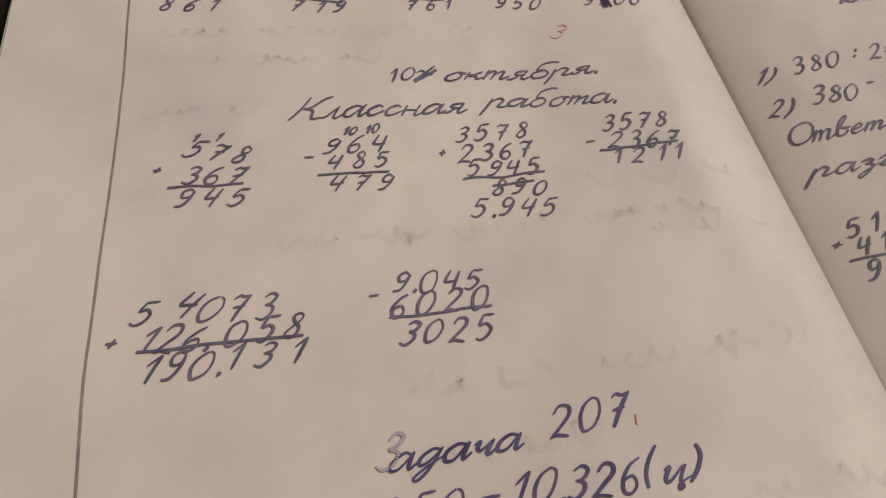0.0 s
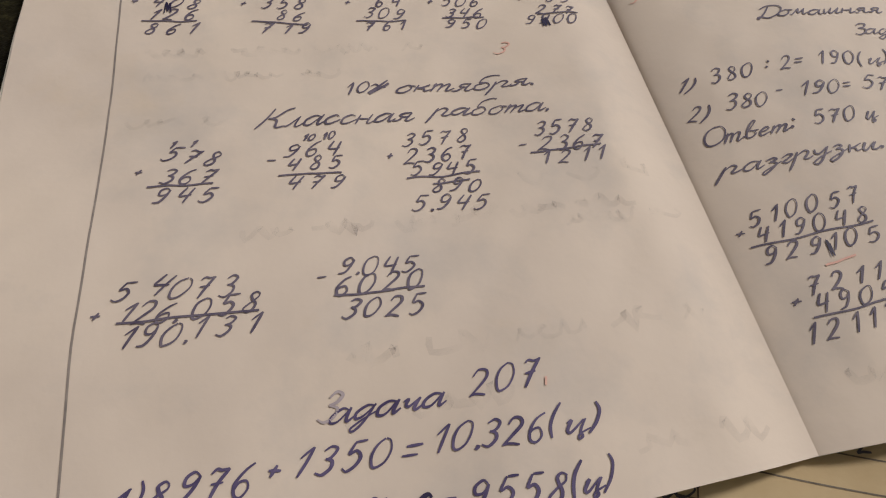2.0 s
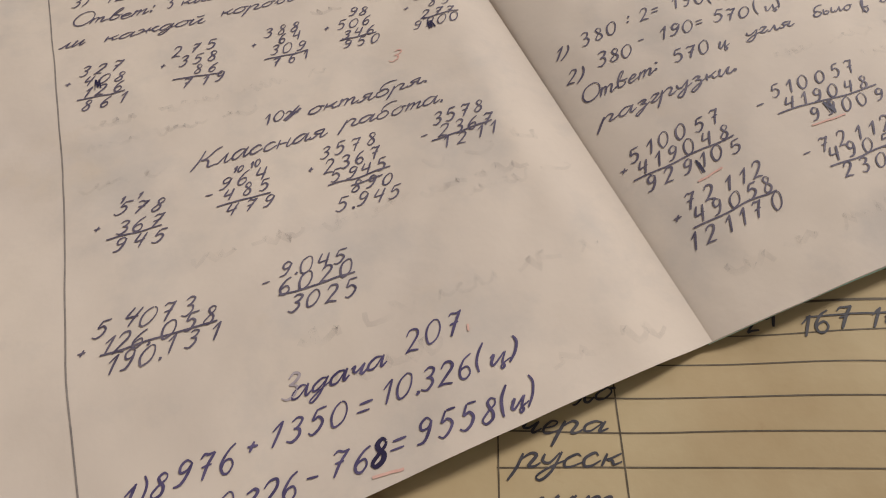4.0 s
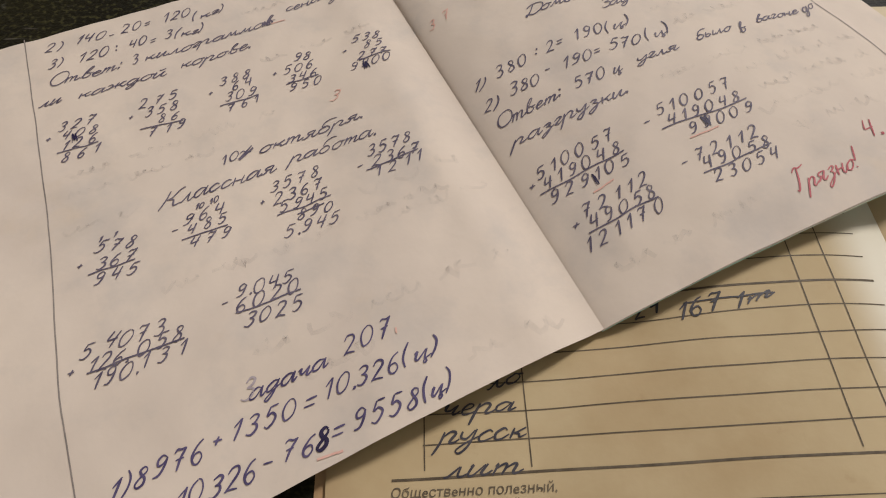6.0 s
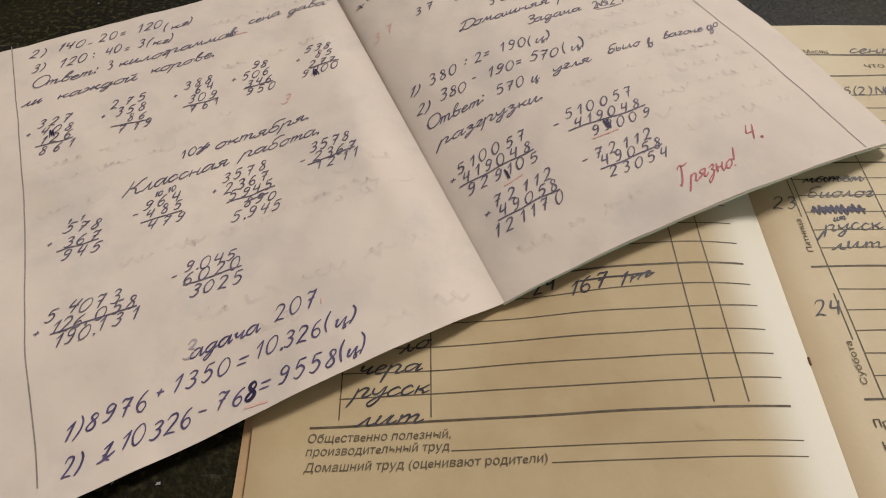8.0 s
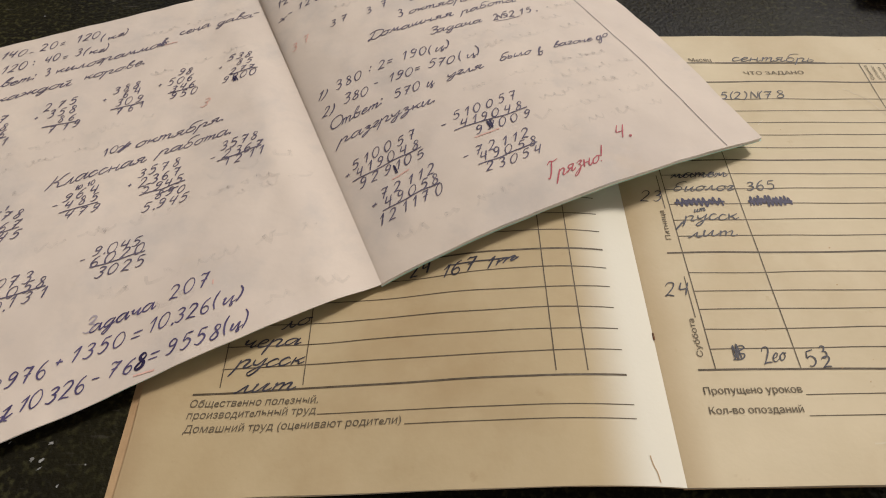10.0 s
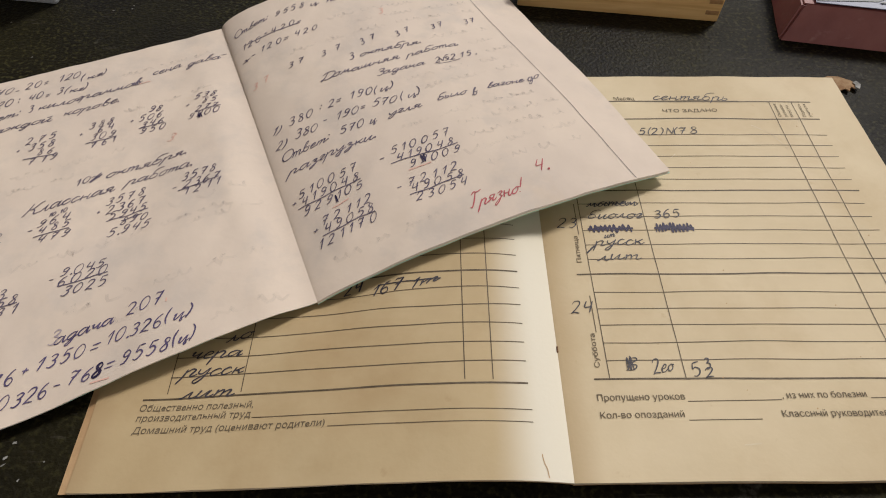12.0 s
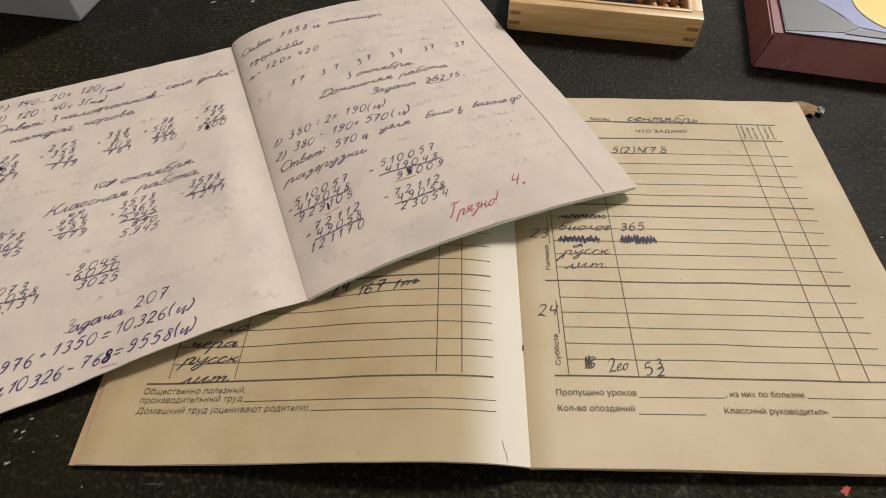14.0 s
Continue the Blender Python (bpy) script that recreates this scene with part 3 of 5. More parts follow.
def write(text, x0, y0, x1, y1, tall, page, height, mat=None, pen=0.00046, slant=0.46, name=""):
    """Handwriting from (x0, y0) to (x1, y1) in millimetres of the page, capitals and figures tall millimetres high. Each character is a mesh of its own."""
    unit = tall / 2
    x, places = 0.0, []
    for ch in text:
        if ch == " ":
            x += 0.75
            continue
        wide = max(p[0] for s in GLYPHS[ch] for p in s)
        places.append((ch, x))
        x += wide + 0.40 if ch in "0123456789" else wide - 0.06 if ch.islower() else wide - 0.12 if ch.isupper() else wide + 0.12
    ca, sa = (x1 - x0) / math.hypot(x1 - x0, y1 - y0), (y1 - y0) / math.hypot(x1 - x0, y1 - y0)
    last, at_last = places[-1]
    end = max(p[0] for k in GLYPHS[last] for p in k)
    length = max(0.5, math.hypot(x1 - x0, y1 - y0))
    widest = 1.3 if height is notebook_z else 1.7
    figures = all(ch in "0123456789." for ch, _ in places)
    across = length / (at_last + end)
    if figures and len(places) > 1:
        across = (length - end * min(across, unit * widest)) / at_last
    for ch, at in places:
        size, lean, up = hand.uniform(0.90, 1.08), slant + hand.uniform(-0.07, 0.07), hand.uniform(-0.08, 0.08)
        letter = ch.islower()
        lean += 0.10 if letter else 0.0
        squeeze = across if ch.isalpha() else min(across, unit * widest)
        size *= 0.82 if letter else 1.0
        bm = bmesh.new()
        for stroke in GLYPHS[ch]:
            pts = [(px + hand.uniform(-0.035, 0.035), py + hand.uniform(-0.035, 0.035)) for px, py in stroke]
            line_ = []
            for px, py in curve(pts):
                a = at * across + px * squeeze + py * lean * unit
                c = (py * size + up) * unit
                line_.append(((x0 + a * ca - c * sa) / 1000, (y0 + a * sa + c * ca) / 1000))
            ribbon(bm, line_, pen * hand.uniform(0.85, 1.15), height, LIFT + 0.00008, taper=True)
        part(name or ("written_letter" if letter or ch.isupper() else "written_figure"), bm, mat or INK, page, smooth=False)


def rule(x0, y0, x1, y1, page, height, mat=None, pen=0.00046, name="sum_line"):
    bm = bmesh.new()
    line(bm, x0 / 1000, y0 / 1000, x1 / 1000, y1 / 1000, pen, height, LIFT + 0.0001, 0.03, steps=10)
    return part(name, bm, mat or INK, page, smooth=False)


def scribble(x0, y0, x1, y1, tall, loops, page, height, mat=None, pen=0.0005, name="scribble"):
    """Zigzag loops that cross a word out."""
    pts = []
    for i in range(loops * 2 + 1):
        k = i / (loops * 2)
        pts.append(((x0 + (x1 - x0) * k + hand.uniform(-0.3, 0.3)) / 1000, (y0 + (y1 - y0) * k + tall * ((i % 2) - 0.5) + hand.uniform(-0.2, 0.2) * tall) / 1000))
    bm = bmesh.new()
    ribbon(bm, curve(pts), pen, height, LIFT + 0.00012, taper=True)
    return part(name, bm, mat or INK, page, smooth=False)


def show_through(x0, y0, x1, y1, tall, page):
    """Grey humps of the writing on the back of the leaf."""
    bm = bmesh.new()
    x, length = 0.0, math.hypot(x1 - x0, y1 - y0)
    ca, sa = (x1 - x0) / length, (y1 - y0) / length
    while x < length:
        word = hand.uniform(8, 20)
        pts, k, a = [], 0.0, hand.uniform(0, 6)
        while k < word and x + k < length:
            a += hand.uniform(0.5, 3.4)
            pts.append((x + k + hand.uniform(0.1, 0.4) * tall * math.cos(a), tall * (0.4 + hand.uniform(0.2, 0.6) * math.sin(a))))
            k += tall * hand.uniform(0.14, 0.42)
        if len(pts) > 5:
            ribbon(bm, [((x0 + p * ca - q * sa) / 1000, (y0 + p * sa + q * ca) / 1000) for p, q in curve(pts, 2)], hand.uniform(0.0010, 0.0019), notebook_z, LIFT + 0.00004, taper=True)
        x += word + hand.uniform(2, 6)
    return part("show_through", bm, GHOST, page, "faint grey writing showing through the leaf", smooth=False)


# the sums and answers of the open pages
write("2)", -137.3, 191.0, -131.0, 191.3, 5.0, n_left, notebook_z)
write("140", -125.9, 191.3, -114.8, 190.4, 5.0, n_left, notebook_z)
write("-", -113.2, 189.2, -110.8, 189.3, 3.8, n_left, notebook_z)
write("20", -108.0, 190.4, -100.4, 191.2, 5.0, n_left, notebook_z)
write("=", -98.7, 190.7, -96.1, 190.9, 3.8, n_left, notebook_z)
write("120", -91.4, 190.2, -80.5, 190.0, 5.0, n_left, notebook_z)
write("3)", -137.1, 180.4, -131.7, 180.8, 5.0, n_left, notebook_z)
write("120", -126.0, 180.3, -115.0, 179.7, 5.0, n_left, notebook_z)
write(":", -111.7, 180.4, -110.6, 180.7, 5.0, n_left, notebook_z)
write("40", -106.5, 179.9, -99.8, 180.5, 5.0, n_left, notebook_z)
write("=", -98.3, 179.1, -95.8, 179.4, 3.8, n_left, notebook_z)
write("3", -92.6, 179.7, -90.1, 179.6, 5.0, n_left, notebook_z)
write("(кг)", -89.1, 179.1, -77.4, 178.5, 5.0, n_left, notebook_z)
write("Ответ:", -137.5, 170.7, -111.2, 170.0, 6.2, n_left, notebook_z)
write("3", -106.5, 169.8, -104.5, 170.2, 5.0, n_left, notebook_z)
write("килограммов", -102.0, 169.8, -49.6, 170.5, 6.0, n_left, notebook_z)
write("ли", -141.8, 161.2, -133.8, 160.8, 5.6, n_left, notebook_z)
write("каждой", -128.4, 159.9, -95.3, 159.1, 6.0, n_left, notebook_z)
write("корове.", -90.3, 160.1, -62.0, 160.4, 6.0, n_left, notebook_z)
write("(кг)", -80.3, 186.7, -66.5, 187.1, 5.0, n_left, notebook_z)
write("сена", -43.6, 176.0, -27.6, 176.9, 6.0, n_left, notebook_z)
write("дава-", -24.9, 175.4, -2.8, 174.6, 6.0, n_left, notebook_z)
scribble(-54.5, 171.9, -50.0, 172.7, 2.6, 4, n_left, notebook_z, pen=0.0006)
rule(-50.8, 170.7, -44.8, 171.0, n_left, notebook_z, FAINT_RED, 0.0004, name="red_mark")
write("327", -136.6, 145.3, -124.5, 144.7, 4.3, n_left, notebook_z, pen=FINE)
write("408", -136.0, 141.0, -124.6, 139.8, 4.0, n_left, notebook_z, pen=FINE)
write("126", -136.3, 135.9, -124.9, 135.3, 4.0, n_left, notebook_z, pen=FINE)
rule(-137.5, 135.3, -123.4, 134.8, n_left, notebook_z)
write("861", -136.9, 130.4, -124.6, 129.9, 4.0, n_left, notebook_z, pen=FINE)
write("+", -141.5, 141.4, -139.8, 141.3, 3.8, n_left, notebook_z, pen=FINE)
write("275", -108.2, 144.9, -94.7, 144.6, 4.3, n_left, notebook_z, pen=FINE)
write("358", -106.9, 139.5, -95.7, 139.2, 4.3, n_left, notebook_z, pen=FINE)
write("86", -102.8, 134.8, -96.3, 134.3, 3.8, n_left, notebook_z, pen=FINE)
rule(-109.1, 134.5, -94.0, 132.6, n_left, notebook_z)
write("719", -107.5, 129.6, -94.9, 129.1, 4.0, n_left, notebook_z, pen=FINE)
write("+", -113.2, 140.1, -111.6, 140.0, 3.8, n_left, notebook_z, pen=FINE)
write("388", -78.5, 144.5, -67.5, 144.2, 4.3, n_left, notebook_z, pen=FINE)
write("64", -74.4, 139.7, -67.2, 140.3, 3.8, n_left, notebook_z, pen=FINE)
write("309", -78.4, 135.3, -67.3, 134.9, 4.3, n_left, notebook_z, pen=FINE)
rule(-80.3, 133.7, -65.8, 134.1, n_left, notebook_z)
write("761", -78.7, 129.7, -67.2, 130.5, 3.8, n_left, notebook_z, pen=FINE)
write("+", -83.9, 140.3, -82.3, 140.2, 3.8, n_left, notebook_z, pen=FINE)
write("98", -49.0, 145.4, -43.5, 144.6, 4.3, n_left, notebook_z, pen=FINE)
write("506", -54.7, 139.8, -43.6, 139.3, 4.3, n_left, notebook_z, pen=FINE)
write("346", -54.3, 135.1, -43.6, 134.3, 4.0, n_left, notebook_z, pen=FINE)
rule(-54.9, 134.7, -42.2, 134.5, n_left, notebook_z)
write("950", -55.0, 130.6, -43.3, 129.7, 4.0, n_left, notebook_z, pen=FINE)
write("+", -59.5, 140.2, -57.8, 140.0, 3.8, n_left, notebook_z, pen=FINE)
write("538", -25.7, 144.5, -15.5, 142.4, 4.3, n_left, notebook_z, pen=FINE)
write("85", -22.3, 138.7, -15.4, 137.7, 4.0, n_left, notebook_z, pen=FINE)
write("277", -26.7, 133.7, -15.8, 132.4, 4.0, n_left, notebook_z, pen=FINE)
rule(-25.9, 133.3, -13.1, 133.3, n_left, notebook_z)
write("9900", -31.0, 129.4, -15.6, 128.1, 4.3, n_left, notebook_z, pen=FINE)
write("+", -31.5, 140.3, -29.7, 139.8, 3.8, n_left, notebook_z, pen=FINE)
write("1", -86.5, 105.4, -84.7, 105.7, 4.3, n_left, notebook_z, pen=FINE)
write("0", -83.6, 106.1, -80.5, 106.1, 4.3, n_left, notebook_z, pen=FINE)
write("578", -130.9, 86.7, -119.5, 84.2, 4.5, n_left, notebook_z, pen=FINE)
write("367", -130.6, 79.5, -119.9, 79.0, 4.5, n_left, notebook_z, pen=FINE)
rule(-132.6, 78.9, -118.7, 78.9, n_left, notebook_z)
write("945", -131.7, 74.1, -119.7, 73.4, 4.2, n_left, notebook_z, pen=FINE)
write("+", -136.8, 81.8, -135.1, 81.6, 3.8, n_left, notebook_z, pen=FINE)
write("1", -128.9, 90.6, -128.1, 90.5, 2.2, n_left, notebook_z, pen=FINE)
write("1", -124.4, 90.5, -123.5, 90.4, 2.2, n_left, notebook_z, pen=FINE)
write("964", -103.3, 85.4, -90.5, 85.4, 4.5, n_left, notebook_z, pen=FINE)
write("485", -102.7, 81.2, -90.4, 81.5, 4.0, n_left, notebook_z, pen=FINE)
rule(-104.3, 79.8, -89.7, 79.8, n_left, notebook_z)
write("479", -103.1, 75.3, -90.7, 75.0, 4.2, n_left, notebook_z, pen=FINE)
write("-", -107.9, 83.1, -105.8, 83.0, 3.8, n_left, notebook_z, pen=FINE)
write("10", -98.4, 90.7, -95.7, 90.6, 2.2, n_left, notebook_z, pen=FINE)
write("10", -93.5, 90.5, -90.7, 90.7, 2.2, n_left, notebook_z, pen=FINE)
write("3578", -74.5, 86.8, -58.1, 87.1, 4.5, n_left, notebook_z, pen=FINE)
write("2367", -74.6, 81.3, -58.2, 81.5, 4.5, n_left, notebook_z, pen=FINE)
write("5945", -73.7, 77.5, -58.0, 76.6, 4.2, n_left, notebook_z, pen=FINE)
rule(-74.4, 76.8, -56.1, 76.9, n_left, notebook_z)
write("890", -69.3, 72.2, -58.0, 71.1, 4.0, n_left, notebook_z, pen=FINE)
rule(-68.3, 74.5, -59.1, 74.8, n_left, notebook_z)
write("5.945", -75.0, 67.2, -57.9, 65.4, 4.5, n_left, notebook_z, pen=FINE)
write("+", -79.2, 82.3, -77.6, 82.3, 3.8, n_left, notebook_z, pen=FINE)
write("3578", -40.1, 86.4, -24.8, 86.1, 4.5, n_left, notebook_z, pen=FINE)
write("2367", -40.2, 81.3, -24.1, 80.4, 4.5, n_left, notebook_z, pen=FINE)
rule(-42.2, 80.7, -23.2, 81.3, n_left, notebook_z)
write("1211", -40.3, 77.0, -24.3, 76.5, 4.3, n_left, notebook_z, pen=FINE)
write("-", -45.5, 82.1, -43.4, 82.0, 3.8, n_left, notebook_z, pen=FINE)
write("5", -137.6, 50.5, -135.0, 50.2, 4.5, n_left, notebook_z, pen=FINE)
write("40", -131.4, 51.2, -124.3, 49.4, 4.8, n_left, notebook_z, pen=FINE)
write("73", -122.5, 49.0, -115.1, 49.0, 4.6, n_left, notebook_z, pen=FINE)
write("126.", -136.1, 45.4, -125.1, 44.4, 4.6, n_left, notebook_z, pen=FINE)
write("058", -122.7, 45.0, -110.9, 45.0, 4.6, n_left, notebook_z, pen=FINE)
rule(-135.8, 45.3, -109.4, 45.3, n_left, notebook_z)
write("190.", -135.6, 40.5, -123.2, 40.0, 4.6, n_left, notebook_z, pen=FINE)
write("131", -122.5, 40.7, -110.8, 40.5, 4.4, n_left, notebook_z, pen=FINE)
write("+", -141.6, 45.8, -139.7, 45.6, 3.8, n_left, notebook_z, pen=FINE)
write("9.045", -93.6, 51.3, -77.4, 50.5, 4.5, n_left, notebook_z, pen=FINE)
write("6020", -94.6, 46.7, -76.6, 46.6, 4.6, n_left, notebook_z, pen=FINE)
rule(-94.4, 46.4, -75.2, 46.9, n_left, notebook_z)
write("3025", -93.8, 41.5, -77.2, 40.5, 4.6, n_left, notebook_z, pen=FINE)
write("-", -98.6, 49.3, -96.6, 49.2, 3.8, n_left, notebook_z, pen=FINE)
scribble(-131.8, 140.1, -130.1, 140.1, 3.4, 2, n_left, notebook_z, INK_DARK, 0.0005)
scribble(-25.8, 129.8, -23.3, 129.7, 3.4, 2, n_left, notebook_z, INK_DARK, 0.0006)
write("3", -43.5, 118.7, -40.3, 117.7, 5.4, n_left, notebook_z, FAINT_RED, 0.0005, name="red_mark")
write("х", -80.7, 106.0, -75.1, 108.1, 5.4, n_left, notebook_z)
rule(-80.0, 105.7, -74.3, 109.4, n_left, notebook_z, pen=0.0007)
write("октября.", -73.4, 105.9, -34.9, 104.6, 6.2, n_left, notebook_z)
write("Классная", -109.4, 95.3, -69.9, 95.7, 7.2, n_left, notebook_z)
write("работа.", -64.9, 97.3, -33.7, 94.5, 6.4, n_left, notebook_z)
write("адача", -98.4, 21.2, -75.4, 21.5, 6.0, n_left, notebook_z, INK_DEEP, PEN_LATE)
write("207", -70.7, 22.0, -57.3, 22.0, 5.4, n_left, notebook_z, INK_DEEP, PEN_LATE)
write("З", -100.3, 22.0, -97.3, 21.7, 5.4, n_left, notebook_z, FAINT_INK, PEN_LATE)
rule(-54.8, 21.9, -54.4, 23.6, n_left, notebook_z, FAINT_RED, 0.0005, name="red_mark")
write("1)", -136.9, 10.7, -132.1, 10.6, 5.2, n_left, notebook_z, INK_DEEP, PEN_LATE)
write("8", -130.6, 11.6, -127.2, 11.3, 5.2, n_left, notebook_z, INK_DEEP, PEN_LATE)
write("976", -125.8, 11.6, -113.3, 11.1, 5.2, n_left, notebook_z, INK_DEEP, PEN_LATE)
write("+", -111.2, 12.3, -108.2, 11.9, 5.0, n_left, notebook_z, INK_DEEP, PEN_LATE)
write("1350", -105.6, 13.0, -88.3, 12.1, 5.2, n_left, notebook_z, INK_DEEP, PEN_LATE)
write("=", -85.8, 11.8, -82.0, 11.5, 5.0, n_left, notebook_z, INK_DEEP, PEN_LATE)
write("10.326", -79.6, 13.0, -58.8, 11.4, 5.2, n_left, notebook_z, INK_DEEP, PEN_LATE)
write("(ц)", -57.3, 12.2, -46.5, 11.8, 5.2, n_left, notebook_z, INK_DEEP, PEN_LATE)
write("2)", -138.1, 0.5, -133.1, 0.5, 5.2, n_left, notebook_z, INK_DEEP, PEN_LATE)
write("х", -128.2, 0.7, -124.4, 0.5, 5.2, n_left, notebook_z, INK_DEEP, PEN_LATE)
write("10326", -122.2, 1.9, -102.3, 1.2, 5.2, n_left, notebook_z, INK_DEEP, PEN_LATE)
write("-", -100.6, 1.6, -97.6, 1.1, 5.0, n_left, notebook_z, INK_DEEP, PEN_LATE)
write("76", -94.9, 2.2, -86.7, 1.0, 5.2, n_left, notebook_z, INK_DEEP, PEN_LATE)
write("=", -81.3, 1.7, -77.4, 1.3, 5.0, n_left, notebook_z, INK_DEEP, PEN_LATE)
write("9558", -75.2, 1.6, -58.1, 0.4, 5.2, n_left, notebook_z, INK_DEEP, PEN_LATE)
write("(ц)", -56.0, 1.2, -47.3, 1.5, 5.2, n_left, notebook_z, INK_DEEP, PEN_LATE)
write("8", -85.8, 0.8, -81.8, 0.5, 5.4, n_left, notebook_z, INK_DARK, 0.0010)
write("1", -127.9, 1.2, -124.7, 0.9, 5.0, n_left, notebook_z, INK_DEEP, PEN_LATE)
rule(-85.8, -1.0, -79.0, -1.6, n_left, notebook_z, FAINT_RED, 0.0006, name="red_mark")
write("1)", 5.5, 97.8, 8.4, 96.9, 5.0, n_right, notebook_z)
write("380", 14.6, 97.7, 26.7, 98.5, 5.0, n_right, notebook_z)
write(":", 30.7, 99.9, 31.7, 99.8, 5.0, n_right, notebook_z)
write("2", 35.1, 98.9, 38.2, 99.0, 5.0, n_right, notebook_z)
write("=", 39.5, 99.4, 42.4, 99.2, 3.8, n_right, notebook_z)
write("2)", 4.6, 87.1, 9.0, 86.4, 5.0, n_right, notebook_z)
write("380", 14.8, 88.0, 25.8, 87.5, 5.0, n_right, notebook_z)
write("-", 29.4, 90.0, 31.8, 89.8, 3.8, n_right, notebook_z)
write("190", 36.1, 88.7, 47.0, 88.0, 5.0, n_right, notebook_z)
write("=", 48.8, 88.8, 51.7, 88.7, 3.8, n_right, notebook_z)
write("570", 54.7, 88.7, 65.9, 86.4, 5.0, n_right, notebook_z)
write("Ответ:", 5.3, 78.0, 29.5, 78.3, 6.0, n_right, notebook_z)
write("570", 35.2, 78.6, 46.5, 78.2, 4.8, n_right, notebook_z)
write("ц", 49.9, 78.2, 53.8, 78.3, 5.0, n_right, notebook_z)
write("угля", 59.6, 78.8, 76.9, 78.0, 5.4, n_right, notebook_z)
write("разгрузки.", 6.1, 68.5, 49.9, 68.6, 5.8, n_right, notebook_z)
write("190", 46.6, 98.8, 57.8, 98.1, 5.0, n_right, notebook_z)
write("(ц)", 58.4, 97.2, 69.5, 97.6, 5.0, n_right, notebook_z)
write("(ц)", 68.7, 86.4, 80.6, 87.7, 5.0, n_right, notebook_z)
write("было", 85.0, 78.6, 100.8, 78.9, 5.4, n_right, notebook_z)
write("в", 102.4, 75.6, 105.9, 76.2, 5.4, n_right, notebook_z)
write("вагоне", 111.4, 78.3, 132.5, 77.8, 5.2, n_right, notebook_z)
write("до", 134.0, 76.8, 142.6, 79.2, 5.2, n_right, notebook_z)
write("Ответ:", 4.5, 183.3, 25.2, 185.7, 5.2, n_right, notebook_z)
write("9558", 29.6, 186.2, 46.2, 185.8, 4.2, n_right, notebook_z)
write("ц", 50.2, 184.4, 55.8, 185.3, 4.2, n_right, notebook_z)
write("пшеницы.", 59.5, 184.3, 94.7, 182.9, 5.0, n_right, notebook_z)
write("120", 6.3, 169.6, 17.1, 170.7, 4.2, n_right, notebook_z)
write("+", 19.0, 172.8, 21.9, 172.3, 4.2, n_right, notebook_z)
write("420", 24.0, 171.9, 37.3, 172.7, 4.2, n_right, notebook_z)
write("=", 38.4, 171.4, 41.6, 171.6, 4.2, n_right, notebook_z)
rule(9.3, 173.2, 40.5, 172.7, n_right, notebook_z)
write("х", 3.9, 160.0, 7.5, 159.3, 4.6, n_right, notebook_z)
write("-", 8.4, 160.1, 11.2, 159.5, 4.2, n_right, notebook_z)
write("120", 15.1, 160.9, 27.0, 161.7, 4.2, n_right, notebook_z)
write("=", 28.3, 161.4, 31.1, 161.3, 4.2, n_right, notebook_z)
write("420", 35.1, 162.0, 47.8, 162.5, 4.2, n_right, notebook_z)
write("37", 25.0, 138.6, 33.2, 138.6, 4.4, n_right, notebook_z)
write("37", 43.5, 138.2, 54.4, 139.7, 4.4, n_right, notebook_z)
write("37", 65.8, 137.9, 74.5, 140.5, 4.4, n_right, notebook_z)
write("37", 85.6, 137.4, 94.2, 140.2, 4.4, n_right, notebook_z)
write("37", 106.4, 138.2, 113.7, 139.5, 4.4, n_right, notebook_z)
write("37", 126.7, 138.1, 133.6, 139.4, 4.4, n_right, notebook_z)
write("3", 55.9, 128.4, 59.1, 128.9, 4.8, n_right, notebook_z)
write("октября.", 61.5, 129.1, 96.1, 127.5, 5.2, n_right, notebook_z)
write("Домашняя", 37.2, 119.3, 80.7, 118.5, 5.8, n_right, notebook_z)
write("работа.", 84.3, 118.4, 114.5, 119.5, 5.2, n_right, notebook_z)
write("Задача", 64.4, 109.2, 90.7, 108.7, 5.4, n_right, notebook_z)
write("25", 95.9, 107.2, 104.1, 108.2, 4.6, n_right, notebook_z)
write("215.", 104.5, 107.5, 119.9, 107.9, 4.6, n_right, notebook_z)
scribble(98.1, 109.3, 104.0, 109.8, 3.0, 2, n_right, notebook_z)
rule(96.9, 106.2, 110.0, 106.7, n_right, notebook_z, pen=0.0003)
write("37", 4.2, 135.3, 13.3, 136.5, 4.4, n_right, notebook_z, FAINT_RED, 0.0005, name="red_mark")
write("3", 83.9, 161.6, 89.2, 162.6, 5.0, n_right, notebook_z, FAINT_RED, 0.0005, name="red_mark")
write("510057", 7.0, 52.9, 34.7, 53.9, 4.5, n_right, notebook_z, pen=FINE)
write("419048", 7.0, 48.3, 33.5, 48.5, 4.4, n_right, notebook_z, pen=FINE)
rule(5.4, 47.5, 35.3, 48.6, n_right, notebook_z)
write("929105", 6.5, 42.6, 33.9, 43.0, 4.4, n_right, notebook_z, pen=FINE)
write("+", 2.1, 50.4, 5.0, 49.7, 4.2, n_right, notebook_z, pen=FINE)
write("510057", 52.2, 55.0, 80.6, 54.7, 4.5, n_right, notebook_z, pen=FINE)
write("419048", 53.1, 49.6, 79.4, 48.3, 4.4, n_right, notebook_z, pen=FINE)
rule(50.4, 49.4, 82.5, 48.5, n_right, notebook_z)
write("99009", 57.2, 43.6, 80.6, 43.0, 4.4, n_right, notebook_z, pen=FINE)
write("-", 45.7, 52.3, 49.2, 52.3, 4.2, n_right, notebook_z, pen=FINE)
